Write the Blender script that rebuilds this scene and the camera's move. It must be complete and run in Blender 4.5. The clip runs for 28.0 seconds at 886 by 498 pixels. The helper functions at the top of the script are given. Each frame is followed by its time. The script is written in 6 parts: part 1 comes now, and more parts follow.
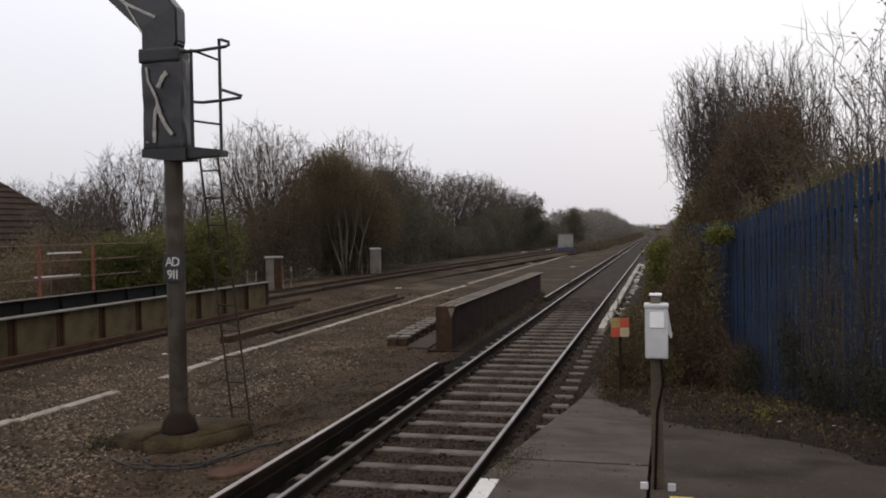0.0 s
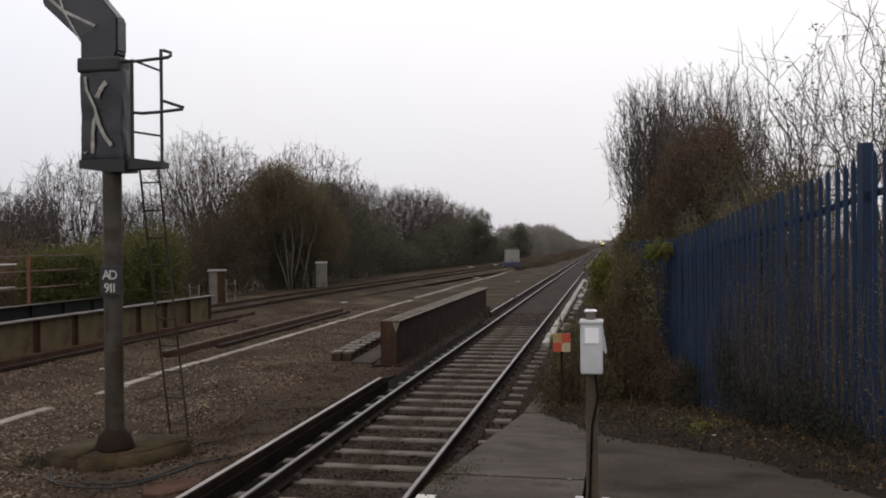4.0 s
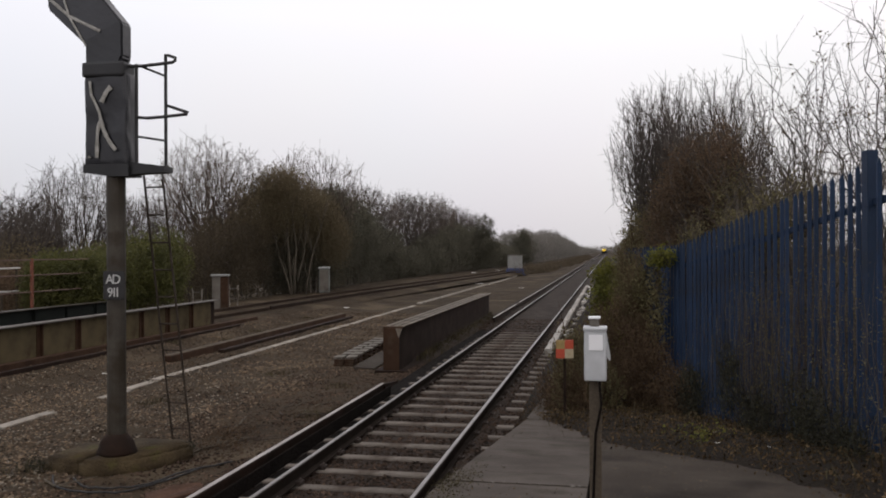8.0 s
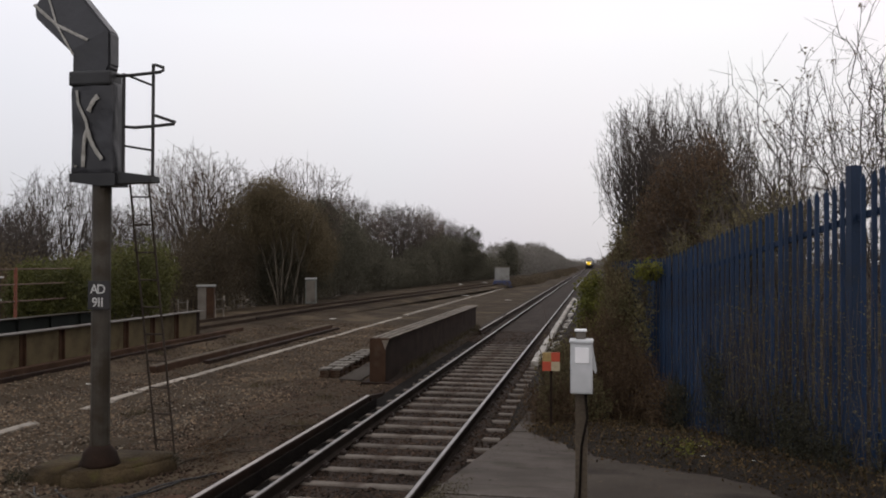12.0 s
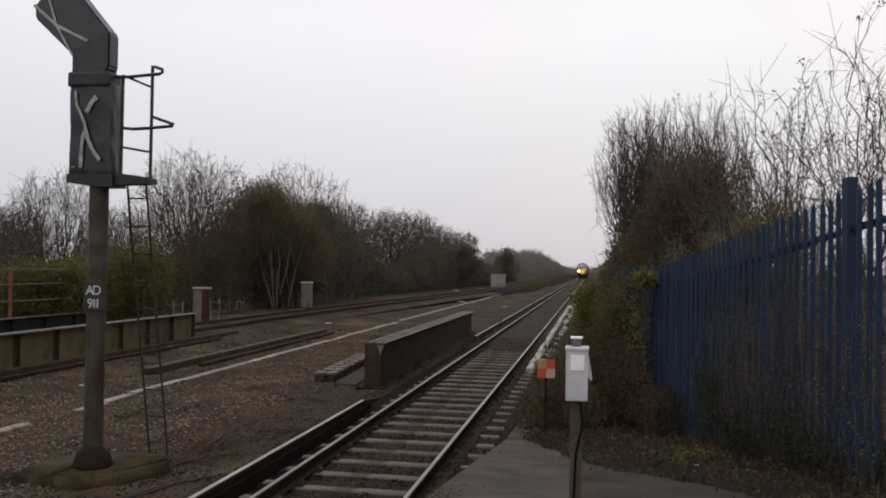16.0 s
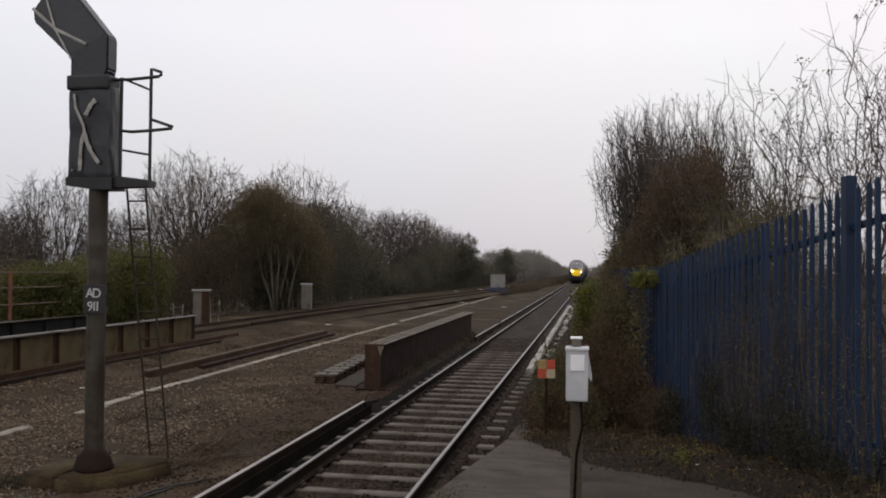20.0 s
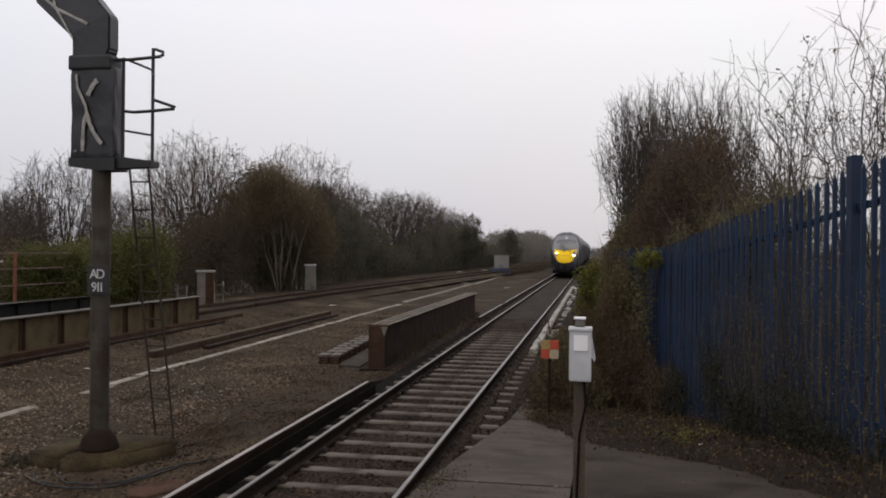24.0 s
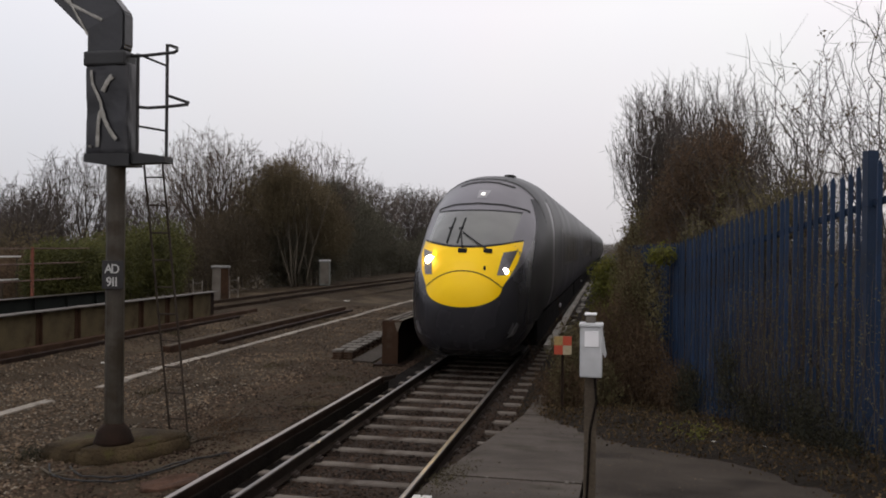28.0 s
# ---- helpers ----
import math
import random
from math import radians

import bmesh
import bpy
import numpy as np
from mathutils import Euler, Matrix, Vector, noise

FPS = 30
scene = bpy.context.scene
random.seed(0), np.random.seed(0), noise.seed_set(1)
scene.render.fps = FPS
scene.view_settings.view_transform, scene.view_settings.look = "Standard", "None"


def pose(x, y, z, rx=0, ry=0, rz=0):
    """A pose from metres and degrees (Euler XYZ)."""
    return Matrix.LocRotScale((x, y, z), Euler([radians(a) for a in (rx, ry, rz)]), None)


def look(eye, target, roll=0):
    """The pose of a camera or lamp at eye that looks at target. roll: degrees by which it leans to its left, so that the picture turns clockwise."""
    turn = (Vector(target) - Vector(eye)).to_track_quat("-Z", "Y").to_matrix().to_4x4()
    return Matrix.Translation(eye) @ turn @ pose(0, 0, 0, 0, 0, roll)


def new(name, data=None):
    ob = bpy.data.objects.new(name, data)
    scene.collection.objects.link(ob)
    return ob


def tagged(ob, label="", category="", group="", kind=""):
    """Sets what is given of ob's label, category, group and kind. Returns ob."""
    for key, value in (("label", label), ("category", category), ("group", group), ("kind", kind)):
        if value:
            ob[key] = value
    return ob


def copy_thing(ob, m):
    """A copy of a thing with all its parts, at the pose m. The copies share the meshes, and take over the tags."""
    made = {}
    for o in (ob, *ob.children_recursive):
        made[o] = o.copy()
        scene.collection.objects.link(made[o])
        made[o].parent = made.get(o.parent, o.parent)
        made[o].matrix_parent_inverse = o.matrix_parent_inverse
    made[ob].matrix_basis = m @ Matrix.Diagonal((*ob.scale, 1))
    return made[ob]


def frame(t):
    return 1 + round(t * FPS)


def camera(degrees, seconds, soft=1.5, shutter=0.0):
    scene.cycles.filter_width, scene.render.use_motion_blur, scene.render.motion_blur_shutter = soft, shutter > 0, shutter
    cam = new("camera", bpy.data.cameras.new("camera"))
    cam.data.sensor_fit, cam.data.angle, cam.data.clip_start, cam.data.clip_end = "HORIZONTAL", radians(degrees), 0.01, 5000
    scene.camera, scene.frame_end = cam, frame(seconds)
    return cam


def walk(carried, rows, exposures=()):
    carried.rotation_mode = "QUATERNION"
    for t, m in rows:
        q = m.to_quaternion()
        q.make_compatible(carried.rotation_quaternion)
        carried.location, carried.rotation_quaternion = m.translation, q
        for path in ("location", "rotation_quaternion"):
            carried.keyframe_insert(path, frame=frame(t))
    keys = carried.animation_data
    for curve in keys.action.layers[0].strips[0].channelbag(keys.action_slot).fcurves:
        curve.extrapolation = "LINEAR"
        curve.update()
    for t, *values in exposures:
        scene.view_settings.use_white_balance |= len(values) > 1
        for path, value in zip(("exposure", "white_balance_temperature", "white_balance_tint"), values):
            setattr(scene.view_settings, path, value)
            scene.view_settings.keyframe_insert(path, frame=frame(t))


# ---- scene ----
# A country station: the end of a platform, a track over a small bridge, a signal, and a train that comes in.
# x to the right across the track, y along the track, z up from the rail head.

# ---- camera ----
cam = camera(55.0, 28.0, soft=1.85)
PATH = [  # seconds, x, y, z, yaw, pitch, roll
    (0, -0.047, 0.002, 2.335, 14.42, -1.26, -0.92),
    (0.5, -0.031, 0.002, 2.339, 10.80, -0.62, -1.16),
    (1, -0.016, -0.018, 2.340, 10.89, -0.69, -1.58),
    (1.5, 0.008, -0.010, 2.341, 11.30, -1.10, -1.49),
    (2, 0.013, -0.014, 2.348, 10.25, 0.26, -1.18),
    (2.5, 0.014, -0.013, 2.345, 10.61, 0.18, -0.73),
    (3, 0.012, -0.017, 2.345, 10.41, -0.37, -0.93),
    (3.5, 0.008, -0.008, 2.343, 10.81, -0.44, -0.58),
    (5.5, 0.002, -0.004, 2.344, 10.68, 0.23, 0.04),
    (6, -0.001, -0.005, 2.341, 10.66, -0.29, 0.20),
    (6.5, -0.001, 0.002, 2.341, 10.82, -0.63, -0.06),
    (7, -0.001, 0.006, 2.344, 10.80, -0.75, -0.24),
    (7.5, 0.001, 0.007, 2.343, 10.95, -0.08, -0.08),
    (8, 0.000, 0.000, 2.345, 11.08, 0.04, -0.21),
    (8.5, 0.003, 0.000, 2.344, 11.07, 0.08, -0.11),
    (9, 0.002, -0.003, 2.343, 10.70, 0.68, -0.13),
    (9.5, 0.000, -0.007, 2.345, 10.31, 0.64, 0.03),
    (10, 0.001, -0.002, 2.344, 10.26, 0.43, -0.03),
    (10.5, -0.002, 0.002, 2.342, 10.41, 0.37, 0.06),
    (11, -0.003, 0.002, 2.343, 10.41, 0.47, 0.25),
    (11.5, 0.001, 0.001, 2.344, 10.22, 0.53, 0.06),
    (12, 0.001, -0.001, 2.346, 10.22, 0.83, 0.16),
    (12.5, 0.000, -0.005, 2.343, 9.97, 1.38, 0.64),
    (14.5, -0.003, -0.004, 2.347, 10.00, 1.15, 0.81),
    (15, -0.005, -0.004, 2.346, 10.22, 1.26, 0.94),
    (15.5, -0.004, -0.008, 2.348, 10.13, 1.29, 0.73),
    (16, -0.002, -0.006, 2.345, 9.98, 1.22, 0.93),
    (16.5, -0.005, -0.009, 2.348, 10.01, 1.43, 0.92),
    (17, -0.006, -0.009, 2.347, 10.01, 1.57, 0.82),
    (17.5, -0.006, -0.007, 2.346, 9.54, 1.16, 0.83),
    (18, -0.005, -0.004, 2.345, 9.72, 1.02, 0.81),
    (18.5, -0.003, 0.000, 2.346, 9.83, 1.15, 0.81),
    (19, -0.004, -0.005, 2.346, 9.72, 1.26, 0.78),
    (19.5, -0.002, -0.009, 2.346, 9.84, 1.11, 0.70),
    (20, -0.001, -0.012, 2.347, 9.95, 1.27, 0.60),
    (20.5, 0.003, -0.007, 2.346, 10.04, 0.97, 0.56),
    (21, 0.003, -0.007, 2.345, 9.77, 0.82, 0.41),
    (21.5, 0.003, -0.011, 2.343, 9.78, 0.76, 0.42),
    (23.5, -0.001, -0.002, 2.345, 10.01, 0.14, 0.46),
    (24, -0.001, 0.002, 2.344, 10.18, -0.02, 0.56),
    (24.5, -0.001, -0.004, 2.346, 10.05, 0.12, 0.38),
    (25, 0.002, -0.002, 2.344, 10.16, -0.00, 0.45),
    (25.5, 0.002, -0.004, 2.343, 10.13, 0.00, 0.45),
    (26, 0.002, -0.001, 2.344, 9.96, 0.25, 0.46),
    (26.5, 0.007, 0.001, 2.343, 10.26, 0.22, 0.62),
    (27, 0.012, 0.007, 2.345, 10.62, 0.16, 0.53),
    (27.5, 0.017, 0.011, 2.342, 10.78, 0.13, 0.81),
    (28, 0.021, 0.015, 2.341, 11.17, -0.31, 0.65),
]
walk(cam, [(t, pose(x, y, z, 90 + pitch, 0, yaw) @ pose(0, 0, 0, 0, 0, roll)) for t, x, y, z, yaw, pitch, roll in PATH],
     exposures=[(0, 0.11), (8, 0.07), (12, 0.02), (15, -0.06), (20, -0.06), (28, -0.05)])

# ---- light: an overcast winter sky ----
world = bpy.data.worlds.new("overcast_sky")
scene.world = world
world.use_nodes = True
wn, wl = world.node_tree.nodes, world.node_tree.links
wn.clear()
sky = wn.new("ShaderNodeTexSky")
sky.sky_type = "NISHITA"
sky.sun_disc = False
sky.sun_elevation, sky.sun_rotation = radians(35), radians(160)
sky.dust_density = 4.0
coord = wn.new("ShaderNodeTexCoord")
split = wn.new("ShaderNodeSeparateXYZ")
wl.new(coord.outputs["Generated"], split.inputs[0])
ramp = wn.new("ShaderNodeValToRGB")
ramp.color_ramp.elements[0].position, ramp.color_ramp.elements[0].color = 0.0, (0.67, 0.64, 0.653, 1)
ramp.color_ramp.elements[1].position, ramp.color_ramp.elements[1].color = 0.26, (0.988, 0.94, 0.968, 1)
wl.new(split.outputs["Z"], ramp.inputs[0])
cloud = wn.new("ShaderNodeTexNoise")
cloud.inputs["Scale"].default_value, cloud.inputs["Detail"].default_value = 2.2, 3.0
wl.new(coord.outputs["Generated"], cloud.inputs["Vector"])
soft_cloud = wn.new("ShaderNodeMix")
soft_cloud.data_type, soft_cloud.blend_type = "RGBA", "MULTIPLY"
soft_cloud.inputs[0].default_value = 0.10
west = wn.new("ShaderNodeMapRange")
west.inputs["From Min"].default_value, west.inputs["From Max"].default_value = 0.0, -0.75
wl.new(split.outputs["X"], west.inputs["Value"])
cooler = wn.new("ShaderNodeMix")
cooler.data_type, cooler.blend_type = "RGBA", "MULTIPLY"
cooler.inputs[7].default_value = (0.86, 0.90, 0.945, 1)
wl.new(west.outputs[0], cooler.inputs[0])
wl.new(ramp.outputs[0], cooler.inputs[6])
wl.new(cooler.outputs[2], soft_cloud.inputs[6])
wl.new(cloud.outputs["Color"], soft_cloud.inputs[7])
back_sky, back_cloud, both, world_out = (wn.new("ShaderNodeBackground"), wn.new("ShaderNodeBackground"),
                                         wn.new("ShaderNodeAddShader"), wn.new("ShaderNodeOutputWorld"))
back_sky.inputs["Strength"].default_value = 0.008
back_cloud.inputs["Strength"].default_value = 1.06
wl.new(sky.outputs[0], back_sky.inputs["Color"])
wl.new(soft_cloud.outputs[2], back_cloud.inputs["Color"])
wl.new(back_sky.outputs[0], both.inputs[0])
wl.new(back_cloud.outputs[0], both.inputs[1])
wl.new(both.outputs[0], world_out.inputs["Surface"])
sun = new("sun", bpy.data.lights.new("sun", "SUN"))
sun.data.energy, sun.data.angle, sun.data.color = 0.5, radians(25), (1.0, 0.97, 0.93)
sun.matrix_world = look((0, 0, 50), (10, 27, 0))


# ---- materials ----
def mat(name, colour, other=None, rough=0.8, metal=0.0, size=0.3, fine=0.02, bump=0.15, stain=None, stain_size=1.2,
        stain_at=0.58, vary=0.0, emit=0.0, island=0.0, gloss=-1.0, thin=0.0, plain=False):
    """A weathered surface: two colours mixed by noise at two sizes (metres), stains, relief."""
    m = bpy.data.materials.new(name)
    m.use_nodes = True
    n, l = m.node_tree.nodes, m.node_tree.links
    b = n["Principled BSDF"]
    b.inputs["Roughness"].default_value, b.inputs["Metallic"].default_value = rough, metal
    b.inputs["Specular IOR Level"].default_value = gloss if gloss >= 0 else (0.12 if rough > 0.78 else 0.3 if rough > 0.55 else 0.5)
    tc = n.new("ShaderNodeTexCoord")

    def noise_at(s, detail=4.0):
        t = n.new("ShaderNodeTexNoise")
        t.inputs["Scale"].default_value, t.inputs["Detail"].default_value = 1.0 / s, detail
        l.new(tc.outputs["Object"], t.inputs["Vector"])
        return t

    def mixed(fac, a, c, kind="MIX"):
        x = n.new("ShaderNodeMix")
        x.data_type, x.blend_type = "RGBA", kind
        for socket, v in ((x.inputs[0], fac), (x.inputs[6], a), (x.inputs[7], c)):
            if isinstance(v, (int, float)):
                socket.default_value = v
            elif isinstance(v, tuple):
                socket.default_value = (*v, 1)
            else:
                l.new(v, socket)
        return x.outputs[2]

    def steep(source, lo, hi):
        r = n.new("ShaderNodeMapRange")
        r.inputs["From Min"].default_value, r.inputs["From Max"].default_value = lo, hi
        l.new(source, r.inputs["Value"])
        return r.outputs[0]

    other = other or tuple(c * 0.72 for c in colour)
    big, small = noise_at(size), noise_at(fine, 3.0)
    col = mixed(steep(big.outputs["Fac"], 0.35, 0.65), colour, other)
    if not plain:
        col = mixed(steep(small.outputs["Fac"], 0.3, 0.7), col, mixed(0.5, col, tuple(c * 0.6 for c in other)))
    if stain:
        col = mixed(steep(noise_at(stain_size, 6.0).outputs["Fac"], stain_at, stain_at + 0.12), col, stain)
    if vary or island:
        info = n.new("ShaderNodeNewGeometry" if island else "ShaderNodeObjectInfo")
        hsv = n.new("ShaderNodeHueSaturation")
        k = island or vary
        r = n.new("ShaderNodeMapRange")
        r.inputs["To Min"].default_value, r.inputs["To Max"].default_value = 1 - k, 1 + k
        l.new(info.outputs["Random Per Island" if island else "Random"], r.inputs["Value"])
        l.new(r.outputs[0], hsv.inputs["Value"])
        l.new(col, hsv.inputs["Color"])
        col = hsv.outputs[0]
    l.new(col, b.inputs["Base Color"])
    rr = n.new("ShaderNodeMapRange")
    rr.inputs["To Min"].default_value, rr.inputs["To Max"].default_value = max(0.02, rough - 0.12), min(1, rough + 0.12)
    l.new(big.outputs["Fac"], rr.inputs["Value"])
    l.new(rr.outputs[0], b.inputs["Roughness"])
    if bump:
        bp = n.new("ShaderNodeBump")
        bp.inputs["Strength"].default_value, bp.inputs["Distance"].default_value = bump, fine
        l.new(small.outputs["Fac"], bp.inputs["Height"])
        l.new(bp.outputs[0], b.inputs["Normal"])
    if thin:
        glow, blend = n.new("ShaderNodeBsdfTranslucent"), n.new("ShaderNodeMixShader")
        blend.inputs[0].default_value = thin
        l.new(col, glow.inputs["Color"])
        l.new(b.outputs[0], blend.inputs[1])
        l.new(glow.outputs[0], blend.inputs[2])
        l.new(blend.outputs[0], n["Material Output"].inputs["Surface"])
    if emit:
        b.inputs["Emission Color"].default_value = (*colour, 1)
        b.inputs["Emission Strength"].default_value = emit
    return m


M = dict(
    ballast=mat("ballast", (0.055, 0.0395, 0.0232), (0.031, 0.022, 0.013), 0.95, size=1.6, fine=0.045, bump=0.9,
                stain=(0.078, 0.059, 0.0375), stain_size=2.8, stain_at=0.55),
    stone=mat("stone", (0.132, 0.096, 0.064), (0.047, 0.033, 0.022), 0.9, size=1.7, fine=0.02, island=0.8),
    dark_stone=mat("dark_stone", (0.062, 0.041, 0.029), (0.028, 0.019, 0.014), 0.9, size=0.9, fine=0.02, island=0.7),
    grime=mat("grime", (0.034, 0.0237, 0.017), (0.02, 0.0143, 0.0105), 0.85, size=0.7, fine=0.03, bump=0.6),
    grass=mat("grass", (0.04, 0.036, 0.014), (0.03, 0.022, 0.011), 0.95, size=3.0, fine=0.08, bump=0.5),
    rail=mat("rail_steel", (0.028, 0.0215, 0.0175), (0.019, 0.0147, 0.0122), 0.92, 0.0, size=0.4, fine=0.01, gloss=0.04),
    rail_head=mat("rail_head_steel", (0.27, 0.25, 0.24), (0.2, 0.185, 0.175), 0.34, 0.9, size=0.6, fine=0.01, bump=0.03),
    sleeper=mat("sleeper_concrete", (0.175, 0.153, 0.133), (0.115, 0.099, 0.083), 0.85, size=0.35, fine=0.015,
                stain=(0.055, 0.041, 0.032), stain_size=0.45, stain_at=0.54, vary=0.2),
    clip=mat("clip_iron", (0.06, 0.045, 0.038), None, 0.7, 0.4, size=0.1, fine=0.01),
    concrete=mat("concrete", (0.17, 0.155, 0.135), (0.115, 0.103, 0.088), 0.88, size=0.4, fine=0.012,
                 stain=(0.05, 0.043, 0.035), stain_size=0.7, stain_at=0.58, vary=0.12),
    mossy=mat("mossy_concrete", (0.074, 0.054, 0.028), (0.036, 0.026, 0.015), 0.92, size=0.25, fine=0.03, bump=0.9,
              stain=(0.052, 0.048, 0.014), stain_size=0.35),
    slab=mat("paving_slab", (0.09, 0.076, 0.064), (0.06, 0.05, 0.042), 0.84, size=0.4, fine=0.012, bump=0.25,
             stain=(0.043, 0.036, 0.027), stain_size=0.45, stain_at=0.56, vary=0.05),
    tarmac=mat("tarmac", (0.06, 0.049, 0.0385), (0.039, 0.0315, 0.0245), 0.86, size=0.9, fine=0.012, bump=0.5,
               stain=(0.0185, 0.0144, 0.0106), stain_size=1.1, stain_at=0.55),
    white_paint=mat("worn_white_paint", (0.648, 0.639, 0.612), (0.495, 0.486, 0.45), 0.7, size=0.3, fine=0.01,
                    stain=(0.27, 0.261, 0.234), stain_size=0.2, stain_at=0.62),
    yellow_paint=mat("worn_yellow_paint", (0.62, 0.42, 0.04), (0.4, 0.28, 0.06), 0.7, size=0.1, fine=0.01),
    rust=mat("rusty_plate", (0.07, 0.039, 0.024), (0.04, 0.023, 0.0145), 0.85, 0.2, size=0.5, fine=0.015, bump=0.4,
             stain=(0.085, 0.064, 0.045), stain_size=0.8, stain_at=0.6),
    rust_dark=mat("dark_rusty_iron", (0.032, 0.0185, 0.0128), (0.018, 0.012, 0.009), 0.85, 0.2, size=0.4, fine=0.015, bump=0.3),
    cream=mat("stained_cream_plate", (0.105, 0.084, 0.045), (0.066, 0.052, 0.029), 0.85, size=0.5, fine=0.02, bump=0.3,
              stain=(0.036, 0.022, 0.012), stain_size=0.6, stain_at=0.55, vary=0.15),
    flange=mat("grey_flange", (0.18, 0.152, 0.12), (0.115, 0.098, 0.078), 0.75, 0.1, size=0.5, fine=0.02,
               stain=(0.06, 0.043, 0.03), stain_size=0.7),
    black_green=mat("black_green_iron", (0.0154, 0.0189, 0.0154), (0.0105, 0.0119, 0.0112), 0.8, 0.2, size=0.6, fine=0.02),
    salmon=mat("faded_red_paint", (0.205, 0.066, 0.04), (0.12, 0.046, 0.028), 0.75, size=0.3, fine=0.01,
               stain=(0.07, 0.036, 0.022), stain_size=0.3),
    pink_rail=mat("faded_pink_rail", (0.144, 0.096, 0.078), (0.102, 0.066, 0.054), 0.75, size=0.4, fine=0.01),
    grey_post=mat("grey_galvanised_post", (0.078, 0.069, 0.056), (0.047, 0.04, 0.031), 0.6, 0.35, size=0.5, fine=0.012,
                  stain=(0.034, 0.026, 0.017), stain_size=0.35, stain_at=0.5),
    grey_iron=mat("grey_iron", (0.05, 0.05, 0.05), (0.035, 0.034, 0.033), 0.6, 0.4, size=0.3, fine=0.01),
    ladder=mat("rusty_ladder_iron", (0.06, 0.046, 0.034), (0.038, 0.028, 0.021), 0.75, 0.3, size=0.2, fine=0.01),
    black_wrap=mat("black_plastic_wrap", (0.0105, 0.0105, 0.0135), (0.0075, 0.0075, 0.0095), 0.38, size=0.25, fine=0.09, bump=0.08, gloss=0.5, plain=True),
    black_box=mat("black_painted_metal", (0.0121, 0.0121, 0.0132), (0.00825, 0.00825, 0.0088), 0.5, 0.1, size=0.3, fine=0.02),
    tape=mat("white_tape", (0.36, 0.35, 0.32), (0.2, 0.19, 0.165), 0.4, size=0.06, fine=0.02),
    plate_black=mat("black_sign_plate", (0.014, 0.0125, 0.012), None, 0.5, size=0.2, fine=0.02),
    plate_white=mat("white_sign_paint", (0.528, 0.528, 0.512), None, 0.6, size=0.1, fine=0.02, bump=0.0),
    box_white=mat("white_painted_box", (0.53, 0.54, 0.55), (0.45, 0.46, 0.47), 0.5, size=0.2, fine=0.12, bump=0.05,
                  stain=(0.40, 0.40, 0.38), stain_size=0.25, stain_at=0.66),
    label_white=mat("pale_label", (0.76, 0.76, 0.77), (0.72, 0.72, 0.73), 0.45, size=0.1, fine=0.02, bump=0.0, plain=True),
    wood_grey=mat("weathered_grey_wood", (0.105, 0.085, 0.063), (0.066, 0.053, 0.039), 0.85, size=0.25, fine=0.015, bump=0.4),
    cable=mat("black_cable", (0.02, 0.02, 0.02), None, 0.6, size=0.1, fine=0.02),
    orange=mat("orange_red_panel", (0.464, 0.068, 0.024), (0.4, 0.056, 0.024), 0.55, size=0.1, fine=0.02, bump=0.05),
    cream_panel=mat("bleached_cream_panel", (0.43, 0.37, 0.25), (0.36, 0.29, 0.18), 0.55, size=0.08, fine=0.02, bump=0.05),
    sand=mat("faded_yellow_panel", (0.336, 0.24, 0.08), (0.272, 0.184, 0.072), 0.55, size=0.1, fine=0.02, bump=0.05),
    fence=mat("blue_painted_steel", (0.0082, 0.0258, 0.064), (0.006, 0.0185, 0.047), 0.62, 0.0, size=0.5, fine=0.015, bump=0.1,
              stain=(0.0105, 0.0145, 0.021), stain_size=0.5, stain_at=0.58, vary=0.18),
    bark=mat("bark", (0.0735, 0.0595, 0.049), (0.049, 0.0392, 0.0322), 0.95, size=0.3, fine=0.02, bump=0.4),
    pale_bark=mat("pale_bark", (0.119, 0.101, 0.077), (0.077, 0.0651, 0.0504), 0.95, size=0.3, fine=0.02, bump=0.4),
    twig=mat("twigs", (0.105, 0.09, 0.079), (0.076, 0.065, 0.056), 0.95, size=0.8, fine=0.05, bump=0.0, island=0.3),
    red_twig=mat("reddish_twigs", (0.135, 0.106, 0.086), (0.096, 0.075, 0.06), 0.95, size=0.8, fine=0.05, bump=0.0, island=0.3),
    leaf_brown=mat("brown_leaf", (0.175, 0.142, 0.088), (0.125, 0.10, 0.06), 0.9, size=0.9, fine=0.1, bump=0.0, island=0.3, thin=0.45),
    leaf_umber=mat("umber_leaf", (0.105, 0.084, 0.056), (0.075, 0.06, 0.04), 0.9, size=0.9, fine=0.1, bump=0.0, island=0.3, thin=0.45),
    leaf_olive=mat("olive_leaf", (0.18, 0.155, 0.078), (0.125, 0.108, 0.056), 0.8, size=1.2, fine=0.1, bump=0.0, island=0.3, thin=0.45),
    leaf_green=mat("green_leaf", (0.125, 0.125, 0.036), (0.075, 0.078, 0.026), 0.65, size=0.8, fine=0.1, bump=0.0, island=0.3, thin=0.45),
    # Lighter than the leaf itself, to stand for mist over the far hedges.
    leaf_dark=mat("dark_evergreen_leaf", (0.118, 0.112, 0.08), (0.09, 0.084, 0.06), 0.75, size=1.0, fine=0.1, bump=0.0, island=0.3, thin=0.45),
    leaf_yellow=mat("yellow_green_leaf", (0.18, 0.17, 0.03), (0.1, 0.105, 0.023), 0.7, size=0.5, fine=0.1, bump=0.0, island=0.3, thin=0.45),
